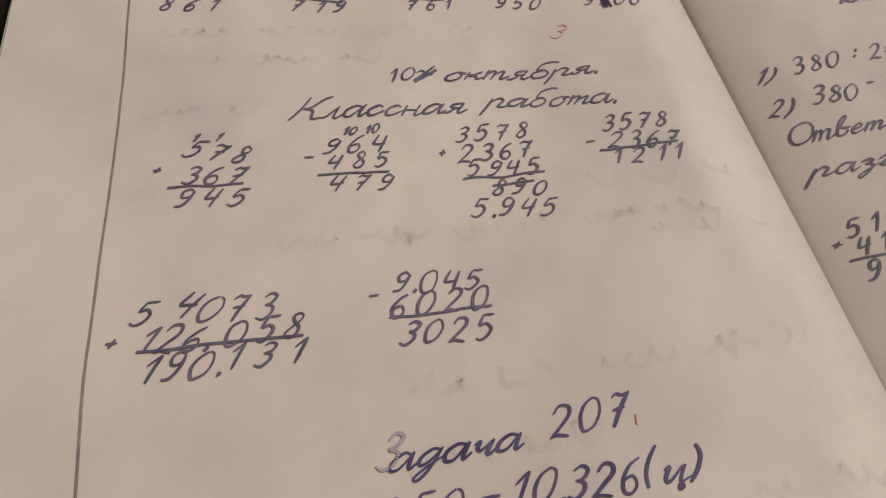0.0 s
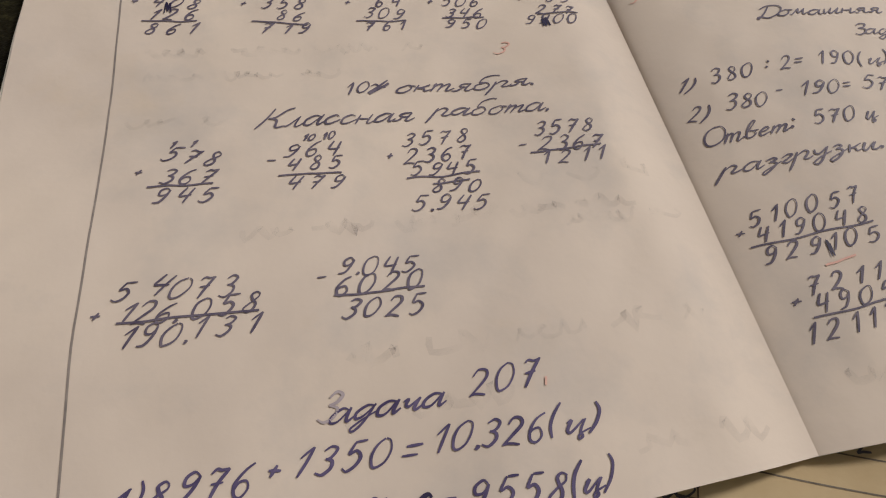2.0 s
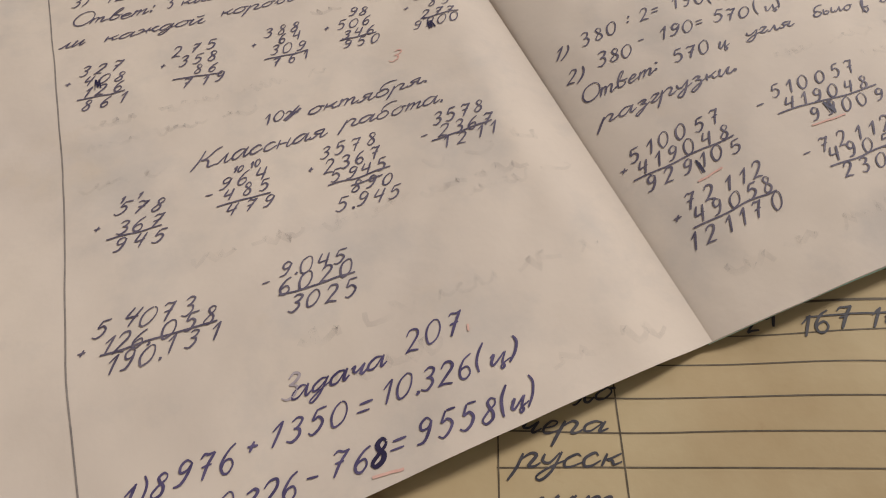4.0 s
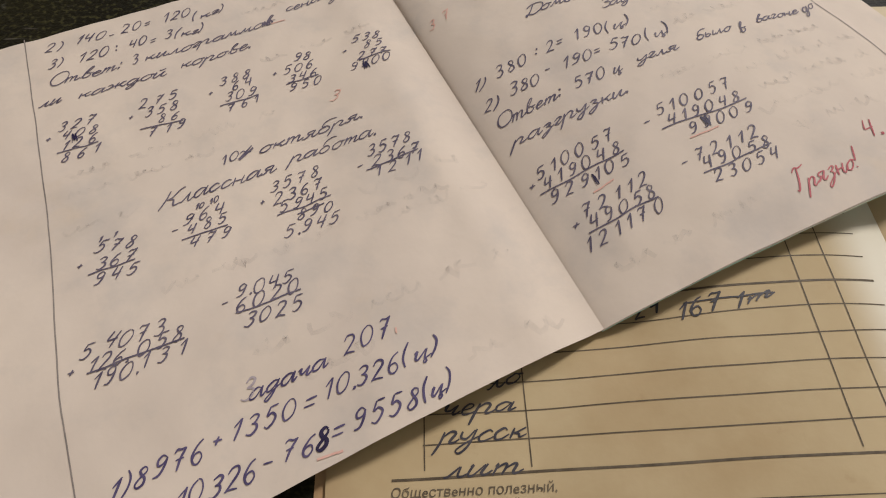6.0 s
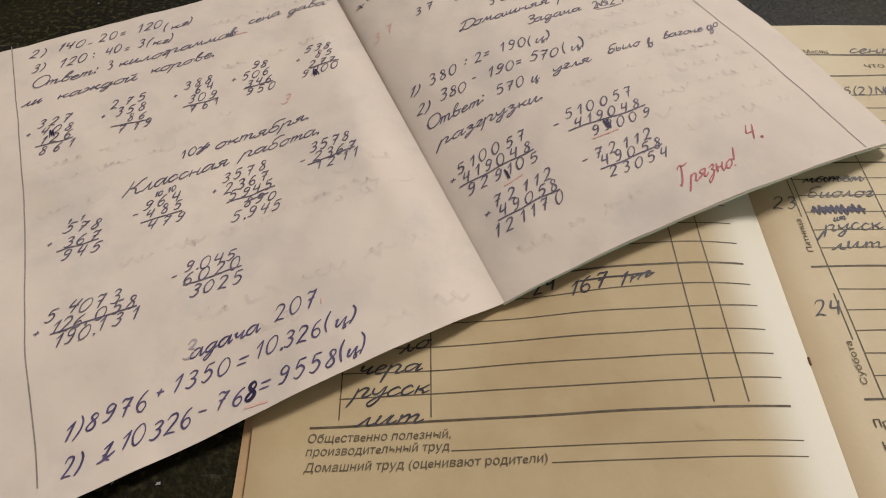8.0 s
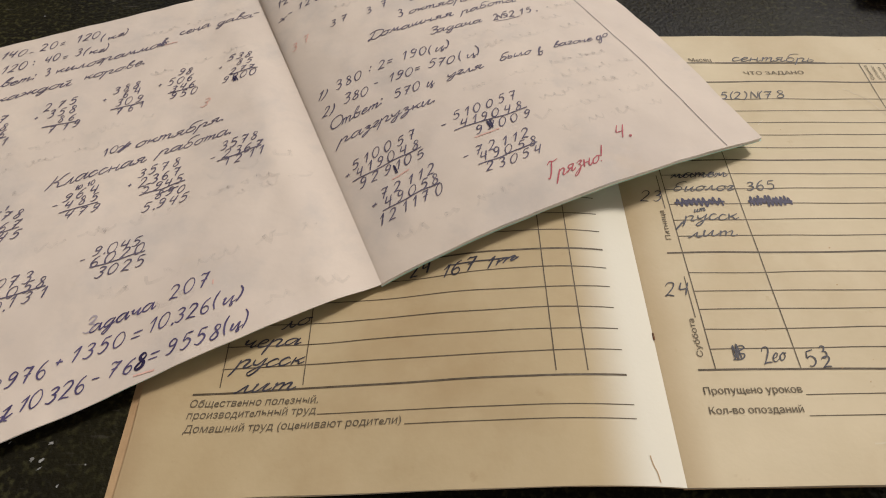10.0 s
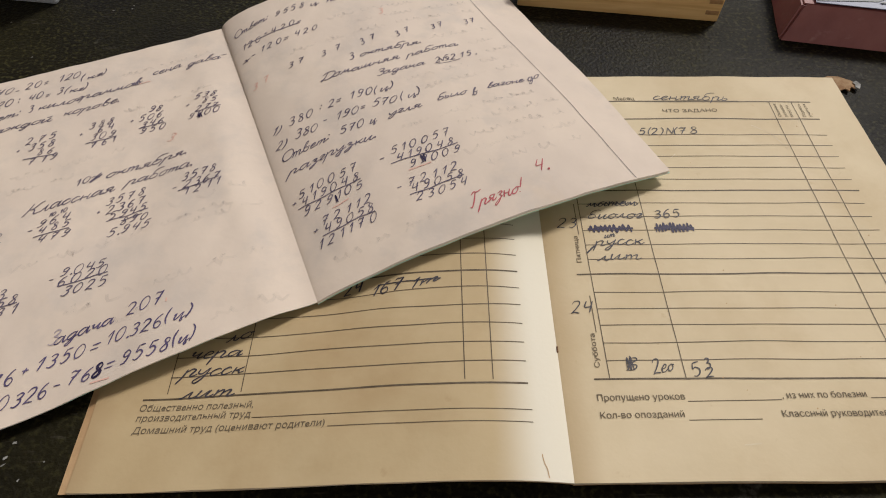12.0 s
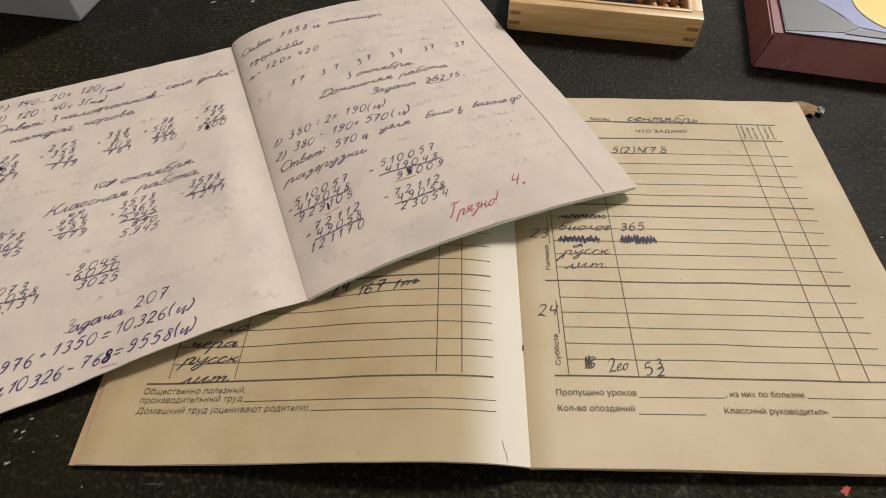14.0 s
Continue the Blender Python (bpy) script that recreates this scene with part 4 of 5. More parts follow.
write("72112", 11.9, 33.1, 34.8, 33.7, 4.5, n_right, notebook_z, pen=FINE)
write("49058", 12.1, 28.3, 34.1, 29.0, 4.4, n_right, notebook_z, pen=FINE)
rule(11.1, 27.9, 35.2, 28.8, n_right, notebook_z)
write("121170", 7.4, 22.2, 33.9, 23.7, 4.4, n_right, notebook_z, pen=FINE)
write("+", 6.6, 30.5, 9.4, 30.0, 4.2, n_right, notebook_z, pen=FINE)
write("72112", 52.1, 33.8, 75.3, 33.2, 4.5, n_right, notebook_z, pen=FINE)
write("49058", 52.8, 29.9, 75.5, 28.6, 4.4, n_right, notebook_z, pen=FINE)
rule(51.6, 29.0, 77.3, 29.4, n_right, notebook_z)
write("23054", 52.6, 24.4, 75.7, 23.9, 4.4, n_right, notebook_z, pen=FINE)
write("-", 46.7, 33.0, 50.1, 32.9, 4.2, n_right, notebook_z, pen=FINE)
scribble(64.0, 46.3, 65.5, 46.4, 3.6, 2, n_right, notebook_z, INK_DARK, 0.0006)
scribble(21.8, 43.3, 22.7, 43.5, 3.4, 2, n_right, notebook_z, INK_DARK, 0.0005)
rule(56.2, 42.5, 67.0, 42.2, n_right, notebook_z, FAINT_RED, 0.0005, name="red_mark")
rule(19.3, 39.4, 27.1, 40.6, n_right, notebook_z, FAINT_RED, 0.0005, name="red_mark")
write("Грязно!", 71.9, 10.8, 95.6, 10.9, 7.8, n_right, notebook_z, RED_INK, 0.00046, name="red_mark")
write("4.", 106.7, 18.5, 113.5, 18.0, 7.6, n_right, notebook_z, RED_INK, 0.00046, name="red_mark")

# pen entries in the diary
write("сентябрь", 66.3, 190.1, 105.2, 189.8, 7.0, d_right, diary_z, BLUE_INK, 0.00044, 0.30)
write("5(2)", 54.2, 164.3, 65.9, 164.2, 4.8, d_right, diary_z, BLUE_INK, 0.00044, 0.30)
write("N(78", 67.4, 164.2, 82.7, 164.8, 4.8, d_right, diary_z, BLUE_INK, 0.00044, 0.30)
write("матем", 21.1, 118.3, 44.3, 118.7, 5.6, d_right, diary_z, BLUE_INK, 0.00044, 0.30)
write("биолог", 20.4, 111.6, 45.2, 111.8, 6.0, d_right, diary_z, BLUE_INK, 0.00044, 0.30)
write("365", 50.1, 111.6, 61.4, 112.1, 4.6, d_right, diary_z, BLUE_INK, 0.00044, 0.30)
write("ит", 26.5, 100.7, 31.3, 101.5, 3.4, d_right, diary_z, BLUE_INK, 0.00044, 0.30)
write("русск", 21.6, 96.7, 42.9, 97.5, 6.4, d_right, diary_z, BLUE_INK, 0.00044, 0.30)
write("лит", 21.3, 89.1, 40.2, 89.7, 6.0, d_right, diary_z, BLUE_INK, 0.00044, 0.30)
write("23", 6.6, 106.7, 14.6, 106.7, 5.0, d_right, diary_z, BLUE_INK, 0.00044, 0.30)
write("24", 7.1, 64.1, 15.4, 64.6, 5.2, d_right, diary_z, BLUE_INK, 0.00044, 0.30)
write("В", 24.0, 39.6, 27.9, 39.7, 5.6, d_right, diary_z, BLUE_INK, 0.00044, 0.30)
write("2", 34.1, 37.8, 37.1, 38.6, 6.2, d_right, diary_z, BLUE_INK, 0.00044, 0.30)
write("е", 37.1, 38.4, 39.9, 39.0, 6.6, d_right, diary_z, BLUE_INK, 0.00044, 0.30)
write("о", 39.7, 38.9, 42.3, 39.5, 6.0, d_right, diary_z, BLUE_INK, 0.00044, 0.30)
write("5", 48.7, 37.0, 51.9, 38.0, 5.4, d_right, diary_z, BLUE_INK, 0.00044, 0.30)
write("3", 54.0, 39.5, 56.2, 40.3, 4.4, d_right, diary_z, BLUE_INK, 0.00044, 0.30)
write("2", 53.1, 36.3, 57.8, 37.3, 4.0, d_right, diary_z, BLUE_INK, 0.00044, 0.30)
scribble(21.5, 119.7, 44.5, 120.2, 1.2, 9, d_right, diary_z, BLUE_INK, 0.0004)
rule(20.1, 105.7, 39.8, 106.0, d_right, diary_z, INK_DARK, 0.0009)
rule(23.4, 106.8, 37.9, 105.6, d_right, diary_z, INK_DARK, 0.0009)
scribble(20.6, 105.7, 38.8, 105.9, 3.4, 9, d_right, diary_z, INK_DARK, 0.0007)
rule(49.2, 106.2, 66.4, 106.0, d_right, diary_z, INK_DARK, 0.0010)
rule(52.8, 107.2, 65.7, 105.0, d_right, diary_z, INK_DARK, 0.0010)
scribble(49.7, 106.2, 65.9, 106.0, 4.0, 11, d_right, diary_z, INK_DARK, 0.0007)
scribble(25.1, 42.7, 27.4, 42.4, 5.0, 2, d_right, diary_z, BLUE_INK)
rule(21.6, 96.7, 17.8, 92.9, d_right, diary_z, BLUE_INK, 0.0007)
write("ло", -127.9, 54.0, -117.9, 56.6, 6.0, d_left, diary_z, BLUE_INK, 0.00055, 0.45)
write("чера", -141.2, 47.3, -120.7, 48.0, 6.4, d_left, diary_z, BLUE_INK, 0.00055, 0.45)
write("русск", -141.7, 39.7, -118.6, 40.7, 6.8, d_left, diary_z, BLUE_INK, 0.00055, 0.45)
write("лит", -140.6, 31.2, -120.5, 31.9, 6.8, d_left, diary_z, BLUE_INK, 0.00055, 0.45)
write("24", -83.6, 72.8, -76.6, 74.7, 5.0, d_left, diary_z, BLUE_INK, 0.00055, 0.45)
write("167", -72.6, 71.4, -60.6, 73.4, 5.4, d_left, diary_z, BLUE_INK, 0.00055, 0.45)
write("1", -57.1, 73.2, -54.1, 73.9, 4.4, d_left, diary_z, BLUE_INK, 0.00055, 0.85)
write("т", -53.6, 74.2, -44.3, 77.2, 4.4, d_left, diary_z, BLUE_INK, 0.00055, 0.85)
rule(-69.6, 76.6, -44.4, 77.8, d_left, diary_z, BLUE_INK)

# writing on the backs of the leaves, row by row
for v, u0, u1, tall in ((31, -92, -12, 5), (20, -96, -60, 4), (5.5, -40, -6, 5), (121, -136, -62, 3.5), (112, -136, -84, 3.5), (97, -138, -116, 4), (71, -48, -12, 5), (62, -112, -20, 4), (150, -60, -8, 3.5), (181, -60, -8, 3.5), (58, -40, -8, 4)):
    show_through(u0, v, u1, v + 0.5, tall, n_left)
for v, u0, u1, tall in ((190, 50, 138, 3.5), (176, 96, 138, 4), (167, 56, 138, 4), (158, 70, 138, 4), (149, 30, 138, 4), (129, 102, 138, 4), (118, 120, 140, 4), (108, 126, 142, 4), (99, 78, 140, 4), (90, 84, 140, 4), (67, 62, 140, 4), (58, 88, 142, 4), (49, 90, 140, 4), (40, 84, 142, 4), (30, 88, 138, 4), (12, 12, 60, 4)):
    show_through(u0, v, u1, v + 0.5, tall, n_right)


# ---- printing in the diary, with the built-in font ----
def inside(p, loop):
    """Whether a point lies within a closed outline."""
    hit = False
    for n in range(len(loop)):
        (ax, ay), (cx, cy) = loop[n], loop[n - 1]
        if (ay > p[1]) != (cy > p[1]) and p[0] < (cx - ax) * (p[1] - ay) / (cy - ay) + ax:
            hit = not hit
    return hit


def outlines(text, bold, lean=0.0):
    """The closed outlines of a line of type."""
    cu = bpy.data.curves.new("type", "FONT")
    cu.body, cu.size, cu.offset, cu.resolution_u, cu.fill_mode = text.replace("\u0435", "e"), 1.0, bold, 3, "NONE"
    cu.shear = lean
    ob = bpy.data.objects.new("type", cu)
    scene.collection.objects.link(ob)
    bpy.context.view_layer.update()
    me = bpy.data.meshes.new_from_object(ob.evaluated_get(bpy.context.evaluated_depsgraph_get()))
    bpy.data.objects.remove(ob)
    bpy.data.curves.remove(cu)
    near = {}
    for e in me.edges:
        a, c = e.vertices
        near.setdefault(a, []).append(c)
        near.setdefault(c, []).append(a)
    loops, seen = [], set()
    for start in near:
        if start in seen:
            continue
        loop, at = [], start
        while at is not None:
            seen.add(at)
            loop.append((me.vertices[at].co.x, me.vertices[at].co.y))
            at = next((n for n in near[at] if n not in seen), None)
        if len(loop) > 2:
            loops.append(loop)
    bpy.data.meshes.remove(me)
    return loops


def printed(text, x0, y0, x1, y1, page, tall=0.0, bold=0.020, lean=0.0):
    """Printed words from (x0, y0) to (x1, y1) in millimetres; words may run up the page. Each letter is a mesh of its own."""
    loops = outlines(text, bold, lean)
    area = [sum(l[n - 1][0] * l[n][1] - l[n][0] * l[n - 1][1] for n in range(len(l))) for l in loops]
    outer = [n for n in range(len(loops)) if not any(m != n and abs(area[m]) > abs(area[n]) and all(inside(p, loops[m]) for p in loops[n][::2]) for m in range(len(loops)))]
    letters = []
    for n in outer:
        xs = [p[0] for p in loops[n]]
        holes = [m for m in range(len(loops)) if m not in outer and inside(loops[m][0], loops[n])]
        letters.append([min(xs), max(xs), [(n, holes)]])
    letters.sort(key=lambda g: g[0])
    joined = []
    for g in letters:
        if joined and g[0] < joined[-1][1] - 0.012:
            joined[-1][1] = max(joined[-1][1], g[1])
            joined[-1][2] += g[2]
        else:
            joined.append(g)
    low, high = joined[0][0], max(g[1] for g in joined)
    length = math.hypot(x1 - x0, y1 - y0)
    k = length / (high - low)
    ky = tall / 0.73 if tall else k
    ca, sa = (x1 - x0) / length, (y1 - y0) / length
    for _, _, shapes in joined:
        bm = bmesh.new()
        for order, (n, holes) in enumerate(shapes):
            edges = []
            for m in [n] + holes:
                ring = []
                for px, py in loops[m]:
                    a, c = (px - low) * k, py * ky
                    x, y = (x0 + a * ca - c * sa) / 1000, (y0 + a * sa + c * ca) / 1000
                    ring.append(bm.verts.new((x, y, diary_z(x, y) + 0.00022 + 0.00002 * order)))
                edges += [bm.edges.new((ring[q - 1], ring[q])) for q in range(len(ring))]
            bmesh.ops.triangle_fill(bm, use_beauty=True, use_dissolve=False, edges=edges, normal=(0, 0, 1))
        part("printed_letter", bm, PRINT_WORDS, page, smooth=False)


printed("Общественно полезный,", -153.7, 26.8, -111.9, 27.1, d_left, 2.5, bold=0.026, lean=0.15)
printed("производительный труд", -154.0, 23.0, -112.3, 23.6, d_left, 2.5, bold=0.026, lean=0.15)
printed("Домашний труд (оценивают родители)", -154.2, 18.6, -84.9, 19.3, d_left, 2.5, bold=0.026, lean=0.15)
printed("Пропущено уроков", 12.0, 28.0, 43.6, 28.3, d_right, 2.5)
printed(", из них по болезни", 78.6, 28.4, 109.5, 28.9, d_right, 2.5)
printed("Кол-во опозданий", 12.1, 21.6, 41.8, 21.8, d_right, 2.4)
printed("Классный руководитель", 76.6, 21.6, 116.5, 22.1, d_right, 2.5)
printed("Месяц", 46.3, 189.6, 57.0, 189.8, d_right, 2.6)
printed("ЧТО ЗАДАНО", 69.8, 180.4, 97.8, 180.8, d_right, 2.3)
printed("Пятница", 15.0, 88.4, 15.0, 102.0, d_right, 2.0, bold=0.0)
printed("Суббота", 15.0, 41.0, 15.0, 55.0, d_right, 2.0, bold=0.0)
for x, words in ((129.6, ("Оценка", "успевае-", "мости")), (142.2, ("Подпись", "учителя"))):
    for n, word in enumerate(words):
        printed(word, x + 3.0 * n, 177.2, x + 3.0 * n, 187.0 - 1.2 * (n == 2), d_right, 1.6)

# rusty staple in the fold, and creases in the leaf, their highlights painted as pale strokes
RUST = material("rusty_steel", (0.10, 0.045, 0.02), 0.7, 0.4, grain=((0.20, 0.09, 0.04), 400.0, 0.8))
for y in (0.0475, 0.1560):
    part("staple", block(-0.0002, 0.0004, y, y + 0.0026, 0.0040, 0.0050, 0.0002), RUST, diary, "small rusty staple in the fold", smooth=False)
for x0, y0, x1, y1 in ((0.112, 0.171, 0.120, 0.165), (0.120, 0.165, 0.125, 0.154), (0.066, 0.148, 0.069, 0.151), (0.128, 0.058, 0.130, 0.053), (0.140, 0.046, 0.151, 0.040), (0.060, 0.012, 0.066, 0.0125)):
    bm = bmesh.new()
    line(bm, x0, y0, x1, y1, 0.0005, diary_z, LIFT * 0.6, 0.05, steps=6)
    part("crease", bm, DIARY_EDGE, d_right, smooth=False)

# a torn flap and specks near the fold of the diary
bm = bmesh.new()
line(bm, -0.0105, 0.0085, -0.0085, 0.0010, 0.00035, diary_z, LIFT, 0.08, steps=9)
part("paper_tear", bm, KRAFT, d_left, "brown torn edge of the leaf", smooth=False)
bm = bmesh.new()
for n in range(26):
    page_x, page_y = hand.uniform(0.01, 0.16), hand.uniform(0.005, 0.2)
    r = hand.uniform(0.00012, 0.0003)
    line(bm, page_x, page_y, page_x + r * 2, page_y + r, r * 1.6, diary_z, LIFT, 0, steps=2)
part("fly_specks", bm, KRAFT, d_right, "small brown specks", smooth=False)


def shard(name, outline, z, thick, mat, parent=None, label="", smooth=False):
    """A thin flat piece with the given outline."""
    bm = bmesh.new()
    low = [bm.verts.new((x, y, z)) for x, y in outline]
    high = [bm.verts.new((x, y, z + thick)) for x, y in outline]
    bm.faces.new(high)
    bm.faces.new(low[::-1])
    for i in range(len(outline)):
        j = (i + 1) % len(outline)
        bm.faces.new((low[i], low[j], high[j], high[i]))
    return part(name, bm, mat, parent, label, smooth=smooth)


FRAY = material("frayed_card", (0.24, 0.14, 0.075), 0.85, grain=((0.42, 0.30, 0.18), 240.0, 0.9), bump=0.6, bump_scale=500.0, spec=0.1)
CHIP = material("pale_chip", (0.36, 0.36, 0.35), 0.7, grain=((0.10, 0.10, 0.09), 300.0, 0.9), spec=0.2)
RED_CHIP = material("red_chip", (0.55, 0.05, 0.03), 0.6, grain=((0.4, 0.1, 0.06), 300.0, 0.6))
shard("frayed_corner", [(0.160, 0.209), (0.168, 0.2125), (0.1735, 0.2120), (0.1790, 0.2085), (0.1815, 0.2050), (0.1790, 0.2020), (0.1770, 0.2035), (0.1750, 0.2000), (0.1735, 0.2020), (0.1690, 0.2000), (0.160, 0.199)], 0.0012, 0.0006, FRAY, diary, "frayed brown corner of the cover")
shard("frayed_tip", [(0.1790, 0.2065), (0.1812, 0.2075), (0.1825, 0.2045), (0.1805, 0.2010), (0.1788, 0.2025), (0.1795, 0.2045)], 0.0020, 0.0004, CHIP, diary, "whitish torn tip of the cover")


def chip(x, y, size, long, turn, mat=CHIP, label="pale paint chip worn into the dark desk top"):
    """A small worn spot on the desk."""
    out = []
    for i in range(17):
        a = 2 * math.pi * i / 17
        r = size * hand.uniform(0.3, 1.1)
        px, py = r * long * math.cos(a), r * math.sin(a)
        c, s = math.cos(radians(turn)), math.sin(radians(turn))
        out.append((x + px * c - py * s, y + px * s + py * c))
    shard("paint_chip", out, -0.0001, 0.00022, mat, desk, label)


for spot in (
    (-0.1945, 0.2241, 0.0008, 3.0, 20),
    (-0.1996, 0.3160, 0.0012, 2.0, 30),
    (-0.1720, 0.3170, 0.0012, 1.5, 20),
    (-0.1905, 0.3147, 0.0007, 1.0, 0),
    (-0.2459, 0.2841, 0.0005, 2.0, 10),
    (-0.2349, 0.2888, 0.0004, 1.5, 0),
    (-0.3048, 0.2724, 0.0005, 1.2, 0),
    (-0.3213, 0.2592, 0.0005, 1.4, 0),
    (-0.2784, 0.2380, 0.0005, 1.0, 0),
    (-0.2350, 0.2855, 0.0004, 2.0, 0),
    (-0.2003, 0.0117, 0.0009, 1.3, 60),
    (-0.1959, 0.0166, 0.0006, 1.5, 20),
    (-0.1969, 0.0088, 0.0004, 2.5, 40),
    (-0.2091, 0.0168, 0.0003, 2.0, 60),
    (-0.1829, 0.0099, 0.0003, 1.2, 0),
    (-0.1973, 0.0112, 0.0006, 2.0, 40),
    (-0.1979, -0.0007, 0.0007, 2.0, 30),
    (-0.1895, 0.0037, 0.0004, 1.5, 60),
    (-0.1660, -0.0088, 0.0004, 1.2, 0),
    (0.0438, 0.2611, 0.0003, 1.0, 0),
    (0.1779, 0.1137, 0.0005, 2.0, 20),
    (0.1774, 0.1225, 0.0003, 1.6, 30),
):
    chip(*spot)
chip(0.1150, -0.0047, 0.0016, 1.8, 35, RED_CHIP, "red paint chip on the dark desk top")


# ---- the abacus ----
BEECH = wood("varnished_beech", (0.72, 0.48, 0.21), (0.54, 0.32, 0.12), "X")
BEECH_Y = wood("varnished_beech_rail", (0.72, 0.48, 0.21), (0.54, 0.32, 0.12), "Y")
END_GRAIN = material("end_grain", (0.36, 0.21, 0.09), 0.5, grain=((0.2, 0.10, 0.04), 400.0, 0.8))
BEAD = wood("bead_wood", (0.52, 0.29, 0.10), (0.36, 0.17, 0.05), "X", 2.0)
BLACK_BEAD = material("black_bead", (0.012, 0.012, 0.014), 0.25, grain=((0.03, 0.03, 0.03), 200.0, 0.5), spec=0.5)
WIRE = material("steel_wire", (0.55, 0.55, 0.54), 0.3, 0.9, grain=((0.35, 0.34, 0.33), 300.0, 0.6))
AB_W, AB_D, AB_H, AB_R = 0.1205, 0.190, 0.0200, 0.0095
abacus = empty("abacus", pose(0.0040, 0.2852, 0, 0, 0, -9.2), "small wooden abacus with varnished frame and wire-strung beads", "abacus")
part("front_rail", block(0, AB_W, 0, AB_R, 0, AB_H, 0.0012), BEECH, abacus)
part("back_rail", block(0, AB_W, AB_D - AB_R, AB_D, 0, AB_H, 0.0012), BEECH, abacus)
for x in (0, AB_W - AB_R):
    part("side_rail", block(x, x + AB_R, AB_R, AB_D - AB_R, 0, AB_H, 0.0012), BEECH_Y, abacus)
# the raised bead round the inner edge
for x0, x1, y0, y1 in ((AB_R - 0.0026, AB_W - AB_R + 0.0026, AB_R - 0.0026, AB_R), (AB_R - 0.0026, AB_R, AB_R, AB_D - AB_R), (AB_W - AB_R, AB_W - AB_R + 0.0026, AB_R, AB_D - AB_R)):
    part("inner_moulding", block(x0, x1, y0, y1, AB_H - 0.004, AB_H + 0.0008, 0.0007), BEECH, abacus)
for z in (0.0045, 0.0115):
    part("finger_joint", block(AB_W - 0.0085, AB_W - 0.0010, -0.0003, 0.002, z, z + 0.0026, 0.0002), END_GRAIN, abacus, "dark end grain of the corner joint")
    part("finger_joint", block(0.0010, 0.0080, -0.0003, 0.002, z, z + 0.0026, 0.0002), END_GRAIN, abacus, "dark end grain of the corner joint")


def bead_mesh(name, mat):
    bm = bmesh.new()
    bmesh.ops.create_uvsphere(bm, u_segments=16, v_segments=10, radius=1.0)
    for v in bm.verts:
        v.co = Vector((v.co.z * 0.0031, v.co.x * 0.0062, v.co.y * 0.0062))
    me = bpy.data.meshes.new(name)
    bm.to_mesh(me)
    bm.free()
    me.materials.append(mat)
    for p in me.polygons:
        p.use_smooth = True
    return me


BEADS = (bead_mesh("bead", BEAD), bead_mesh("dark_bead", BLACK_BEAD))
for row in range(10):
    y = AB_R + 0.0085 + row * 0.0162
    bm = bmesh.new()
    prev = None
    for i in range(25):
        x = AB_R - 0.002 + (AB_W - 2 * AB_R + 0.004) * i / 24
        z = 0.0100 + 0.0022 * math.sin(math.pi * i / 24)
        ring = [bm.verts.new((x, y + 0.0009 * math.cos(a * math.pi / 4), z + 0.0009 * math.sin(a * math.pi / 4))) for a in range(8)]
        if prev:
            for a in range(8):
                bm.faces.new((prev[a], prev[(a + 1) % 8], ring[(a + 1) % 8], ring[a]))
        prev = ring
    part("wire", bm, WIRE, abacus)
    for n in range(10):
        moved = 3 if row == 0 else 2 + (row * 7) % 5
        x = AB_R + 0.0042 + n * 0.0064 if n < 10 - moved else AB_W - AB_R - 0.0042 - (9 - n) * 0.0074
        bead = new("bead", BEADS[1 if n in (4, 5) else 0])
        bead.parent = abacus
        k = (x - AB_R) / (AB_W - 2 * AB_R)
        bead.matrix_local = pose(x, y, 0.0100 + 0.0022 * math.sin(math.pi * k), hand.uniform(0, 90), 0, hand.uniform(-5, 5))

# ---- the game box ----
MAROON = material("maroon_card", (0.20, 0.060, 0.057), 0.5, grain=((0.31, 0.12, 0.105), 30.0, 0.7), stain=((0.40, 0.22, 0.19), 90.0, 0.62, 0.76, 0.5), bump=0.8, bump_scale=120.0, spec=0.35)
PIC_GREY = material("picture_grey", (0.055, 0.060, 0.058), 0.4, grain=((0.08, 0.085, 0.085), 40.0, 0.6))
PIC_BLUE = material("picture_blue", (0.16, 0.19, 0.40), 0.4, grain=((0.22, 0.24, 0.46), 30.0, 0.6))
PIC_LILAC = material("picture_lilac", (0.16, 0.18, 0.27), 0.4, grain=((0.20, 0.22, 0.30), 60.0, 0.6))
PIC_YELLOW = material("picture_yellow", (0.80, 0.58, 0.045), 0.4, grain=((0.72, 0.48, 0.03), 60.0, 0.6))
BOX_H, BOX_X, BOX_Y, BOX_IN = 0.0200, 0.230, 0.160, 0.0060
box = empty("game_box", pose(0.1533, 0.2478, 0, 0, 0, -12.3), "maroon cardboard game box with a blue and yellow picture", "box")
bm = bmesh.new()
low = [bm.verts.new(p) for p in ((0, 0, 0), (BOX_X, 0, 0), (BOX_X, BOX_Y, 0), (0, BOX_Y, 0))]
i_, t_ = BOX_IN, BOX_H
high = [bm.verts.new(p) for p in ((i_, i_, t_), (BOX_X - i_, i_, t_), (BOX_X - i_, BOX_Y - i_, t_), (i_, BOX_Y - i_, t_))]
bm.faces.new(low[::-1])
bm.faces.new(high)
for n in range(4):
    m_ = (n + 1) % 4
    bm.faces.new((low[n], low[m_], high[m_], high[n]))
bmesh.ops.subdivide_edges(bm, edges=bm.edges[:], cuts=9, use_grid_fill=True)
for v in bm.verts:
    j = noise.noise(v.co * 55) * 0.0007
    v.co += Vector((j, -j, j * 0.5)) if v.co.z > 0.001 else Vector((j, j, 0))
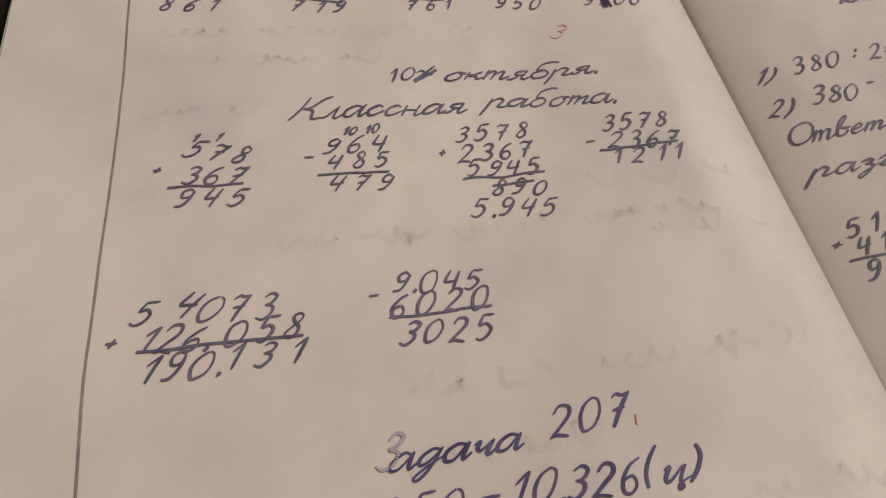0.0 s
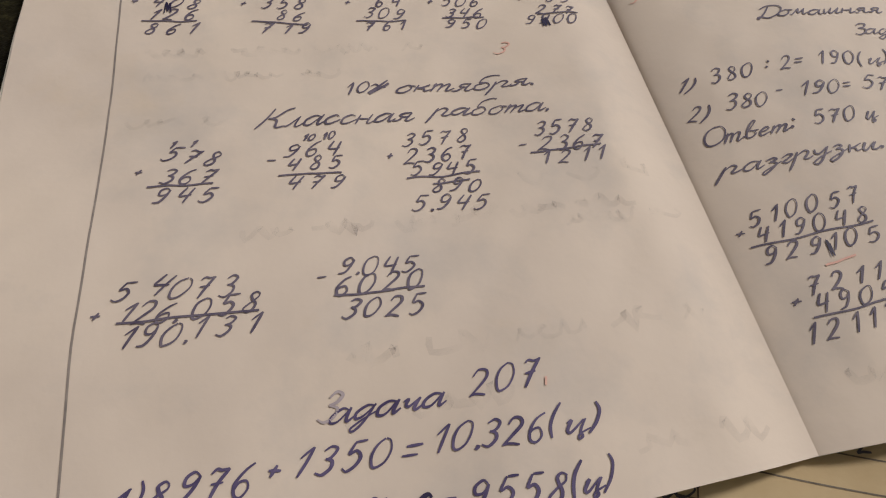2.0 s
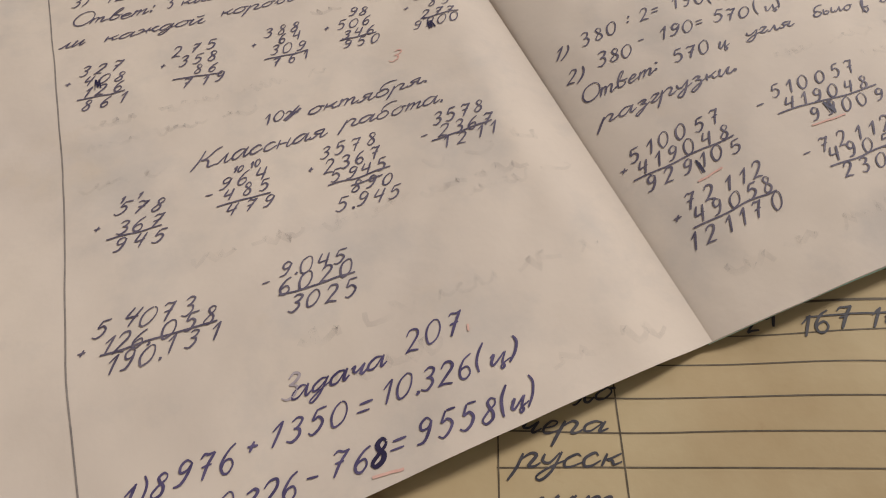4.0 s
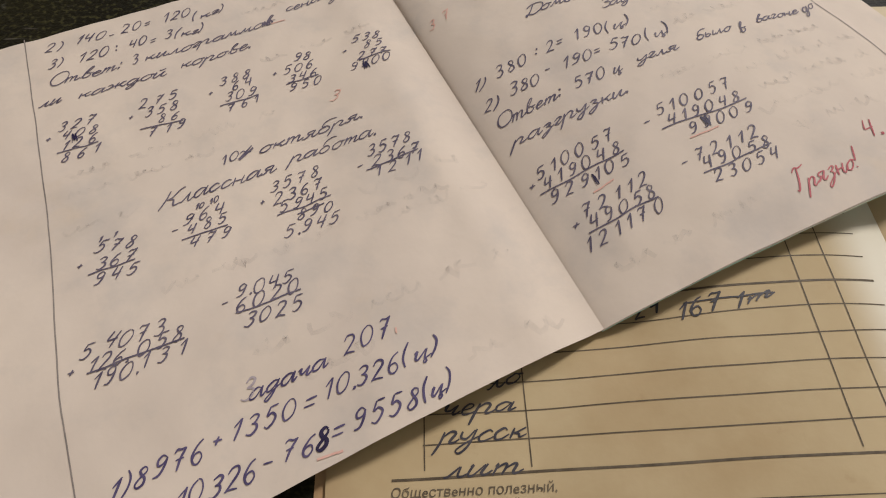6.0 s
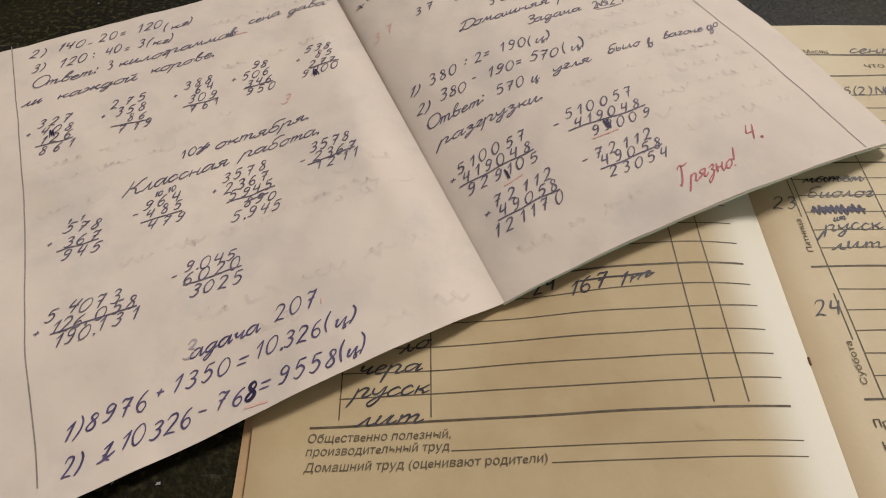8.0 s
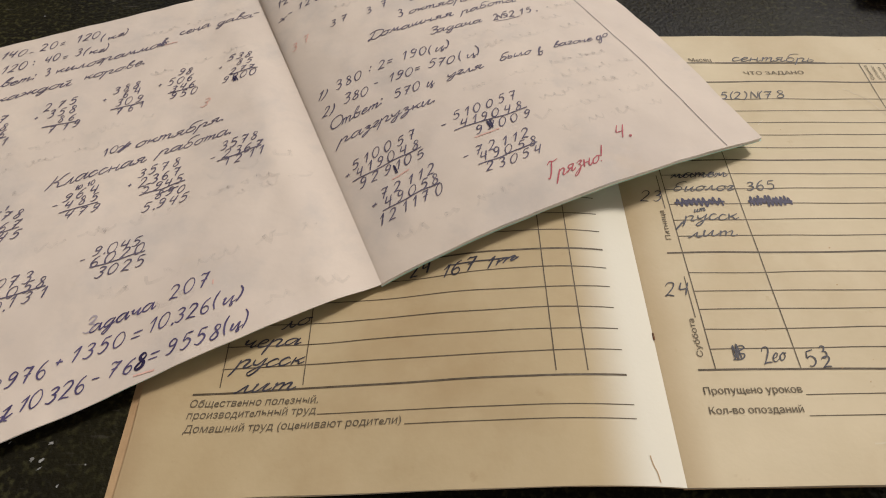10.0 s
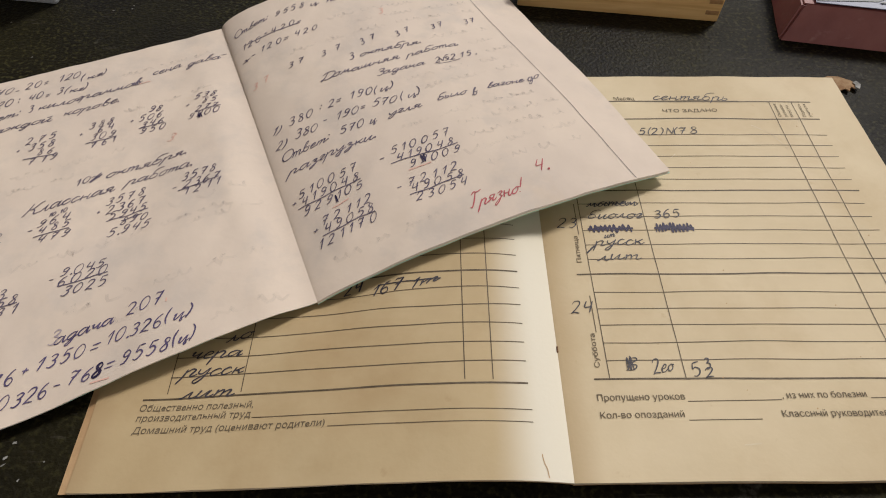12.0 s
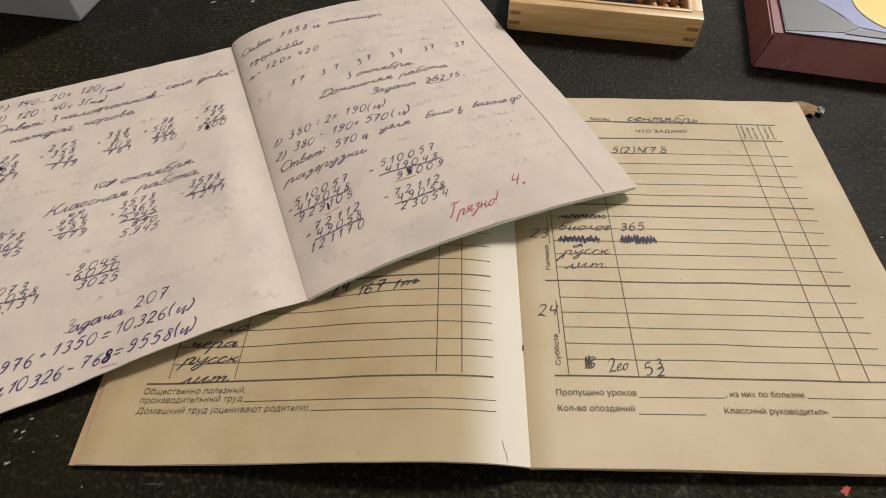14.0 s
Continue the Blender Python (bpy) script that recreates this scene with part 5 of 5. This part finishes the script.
bmesh.ops.bevel(bm, geom=[e for e in bm.edges if e.calc_face_angle(0) > 0.6], offset=0.0011, segments=2, affect="EDGES")
part("lid", bm, MAROON, box, "creased maroon cardboard lid")
# pasted wrap of the front edge, folded round the corner
bm = bmesh.new()
wrap = []
for a, y in ((0.0015, 0.0), (BOX_X - 0.002, 0.0)):
    wrap.append([bm.verts.new((a + 0.006 * k, y - 0.0006 + BOX_IN * k, 0.0006 + t_ * k)) for k in (0.0, 0.25, 0.5, 0.75, 0.99)])
for n in range(4):
    bm.faces.new((wrap[0][n], wrap[1][n], wrap[1][n + 1], wrap[0][n + 1]))
part("folded_wrap", bm, MAROON, box, "maroon paper wrap folded round the lid's edge", smooth=False)
shard("picture", [(0.0125, i_ + 0.0010), (BOX_X - 0.012, i_ + 0.0015), (BOX_X - 0.012, BOX_Y - 0.012), (0.0105, BOX_Y - 0.012)], t_ + 0.0009, 0.0004, PIC_LILAC, box, "printed picture with lilac border")
shard("picture_patch", [(0.0132, 0.0082), (0.030, 0.0110), (0.046, 0.0135), (0.055, 0.0200), (0.047, 0.0330), (0.034, 0.0480), (0.0118, 0.0460)], t_ + 0.0014, 0.0002, PIC_GREY, box, "dark grey printed patch")
shard("picture_patch", [(0.034, 0.0480), (0.0545, 0.0215), (0.120, 0.0100), (0.200, 0.0120), (0.200, 0.110), (0.030, 0.110)], t_ + 0.0014, 0.0002, PIC_BLUE, box, "blue printed patch")
shard("picture_patch", [(0.046, 0.0120), (0.092, 0.0115), (0.076, 0.0165), (0.058, 0.0195)], t_ + 0.00165, 0.0002, PIC_GREY, box, "dark grey printed patch")
shard("picture_patch", [(0.090 + 0.034 * math.cos(a * math.pi / 16), 0.0510 + 0.034 * math.sin(a * math.pi / 16)) for a in range(32)], t_ + 0.0018, 0.0002, PIC_YELLOW, box, "yellow printed disc")

# ---- the grey case ----
GREY = material("grey_case", (0.30, 0.315, 0.33), 0.5, grain=((0.24, 0.25, 0.26), 60.0, 0.5), bump=0.1, bump_scale=300.0)
case = empty("grey_case", pose(-0.2838, 0.2909, 0, 0, 0, 171.0), "plain grey box standing on the desk", "box")
part("body", block(0.0, 0.17, -0.12, 0.0, 0.0, 0.052, 0.0014), GREY, case, smooth=False)
part("lid", block(-0.0008, 0.1708, -0.1208, 0.0008, 0.0525, 0.066, 0.002), GREY, case, smooth=False)
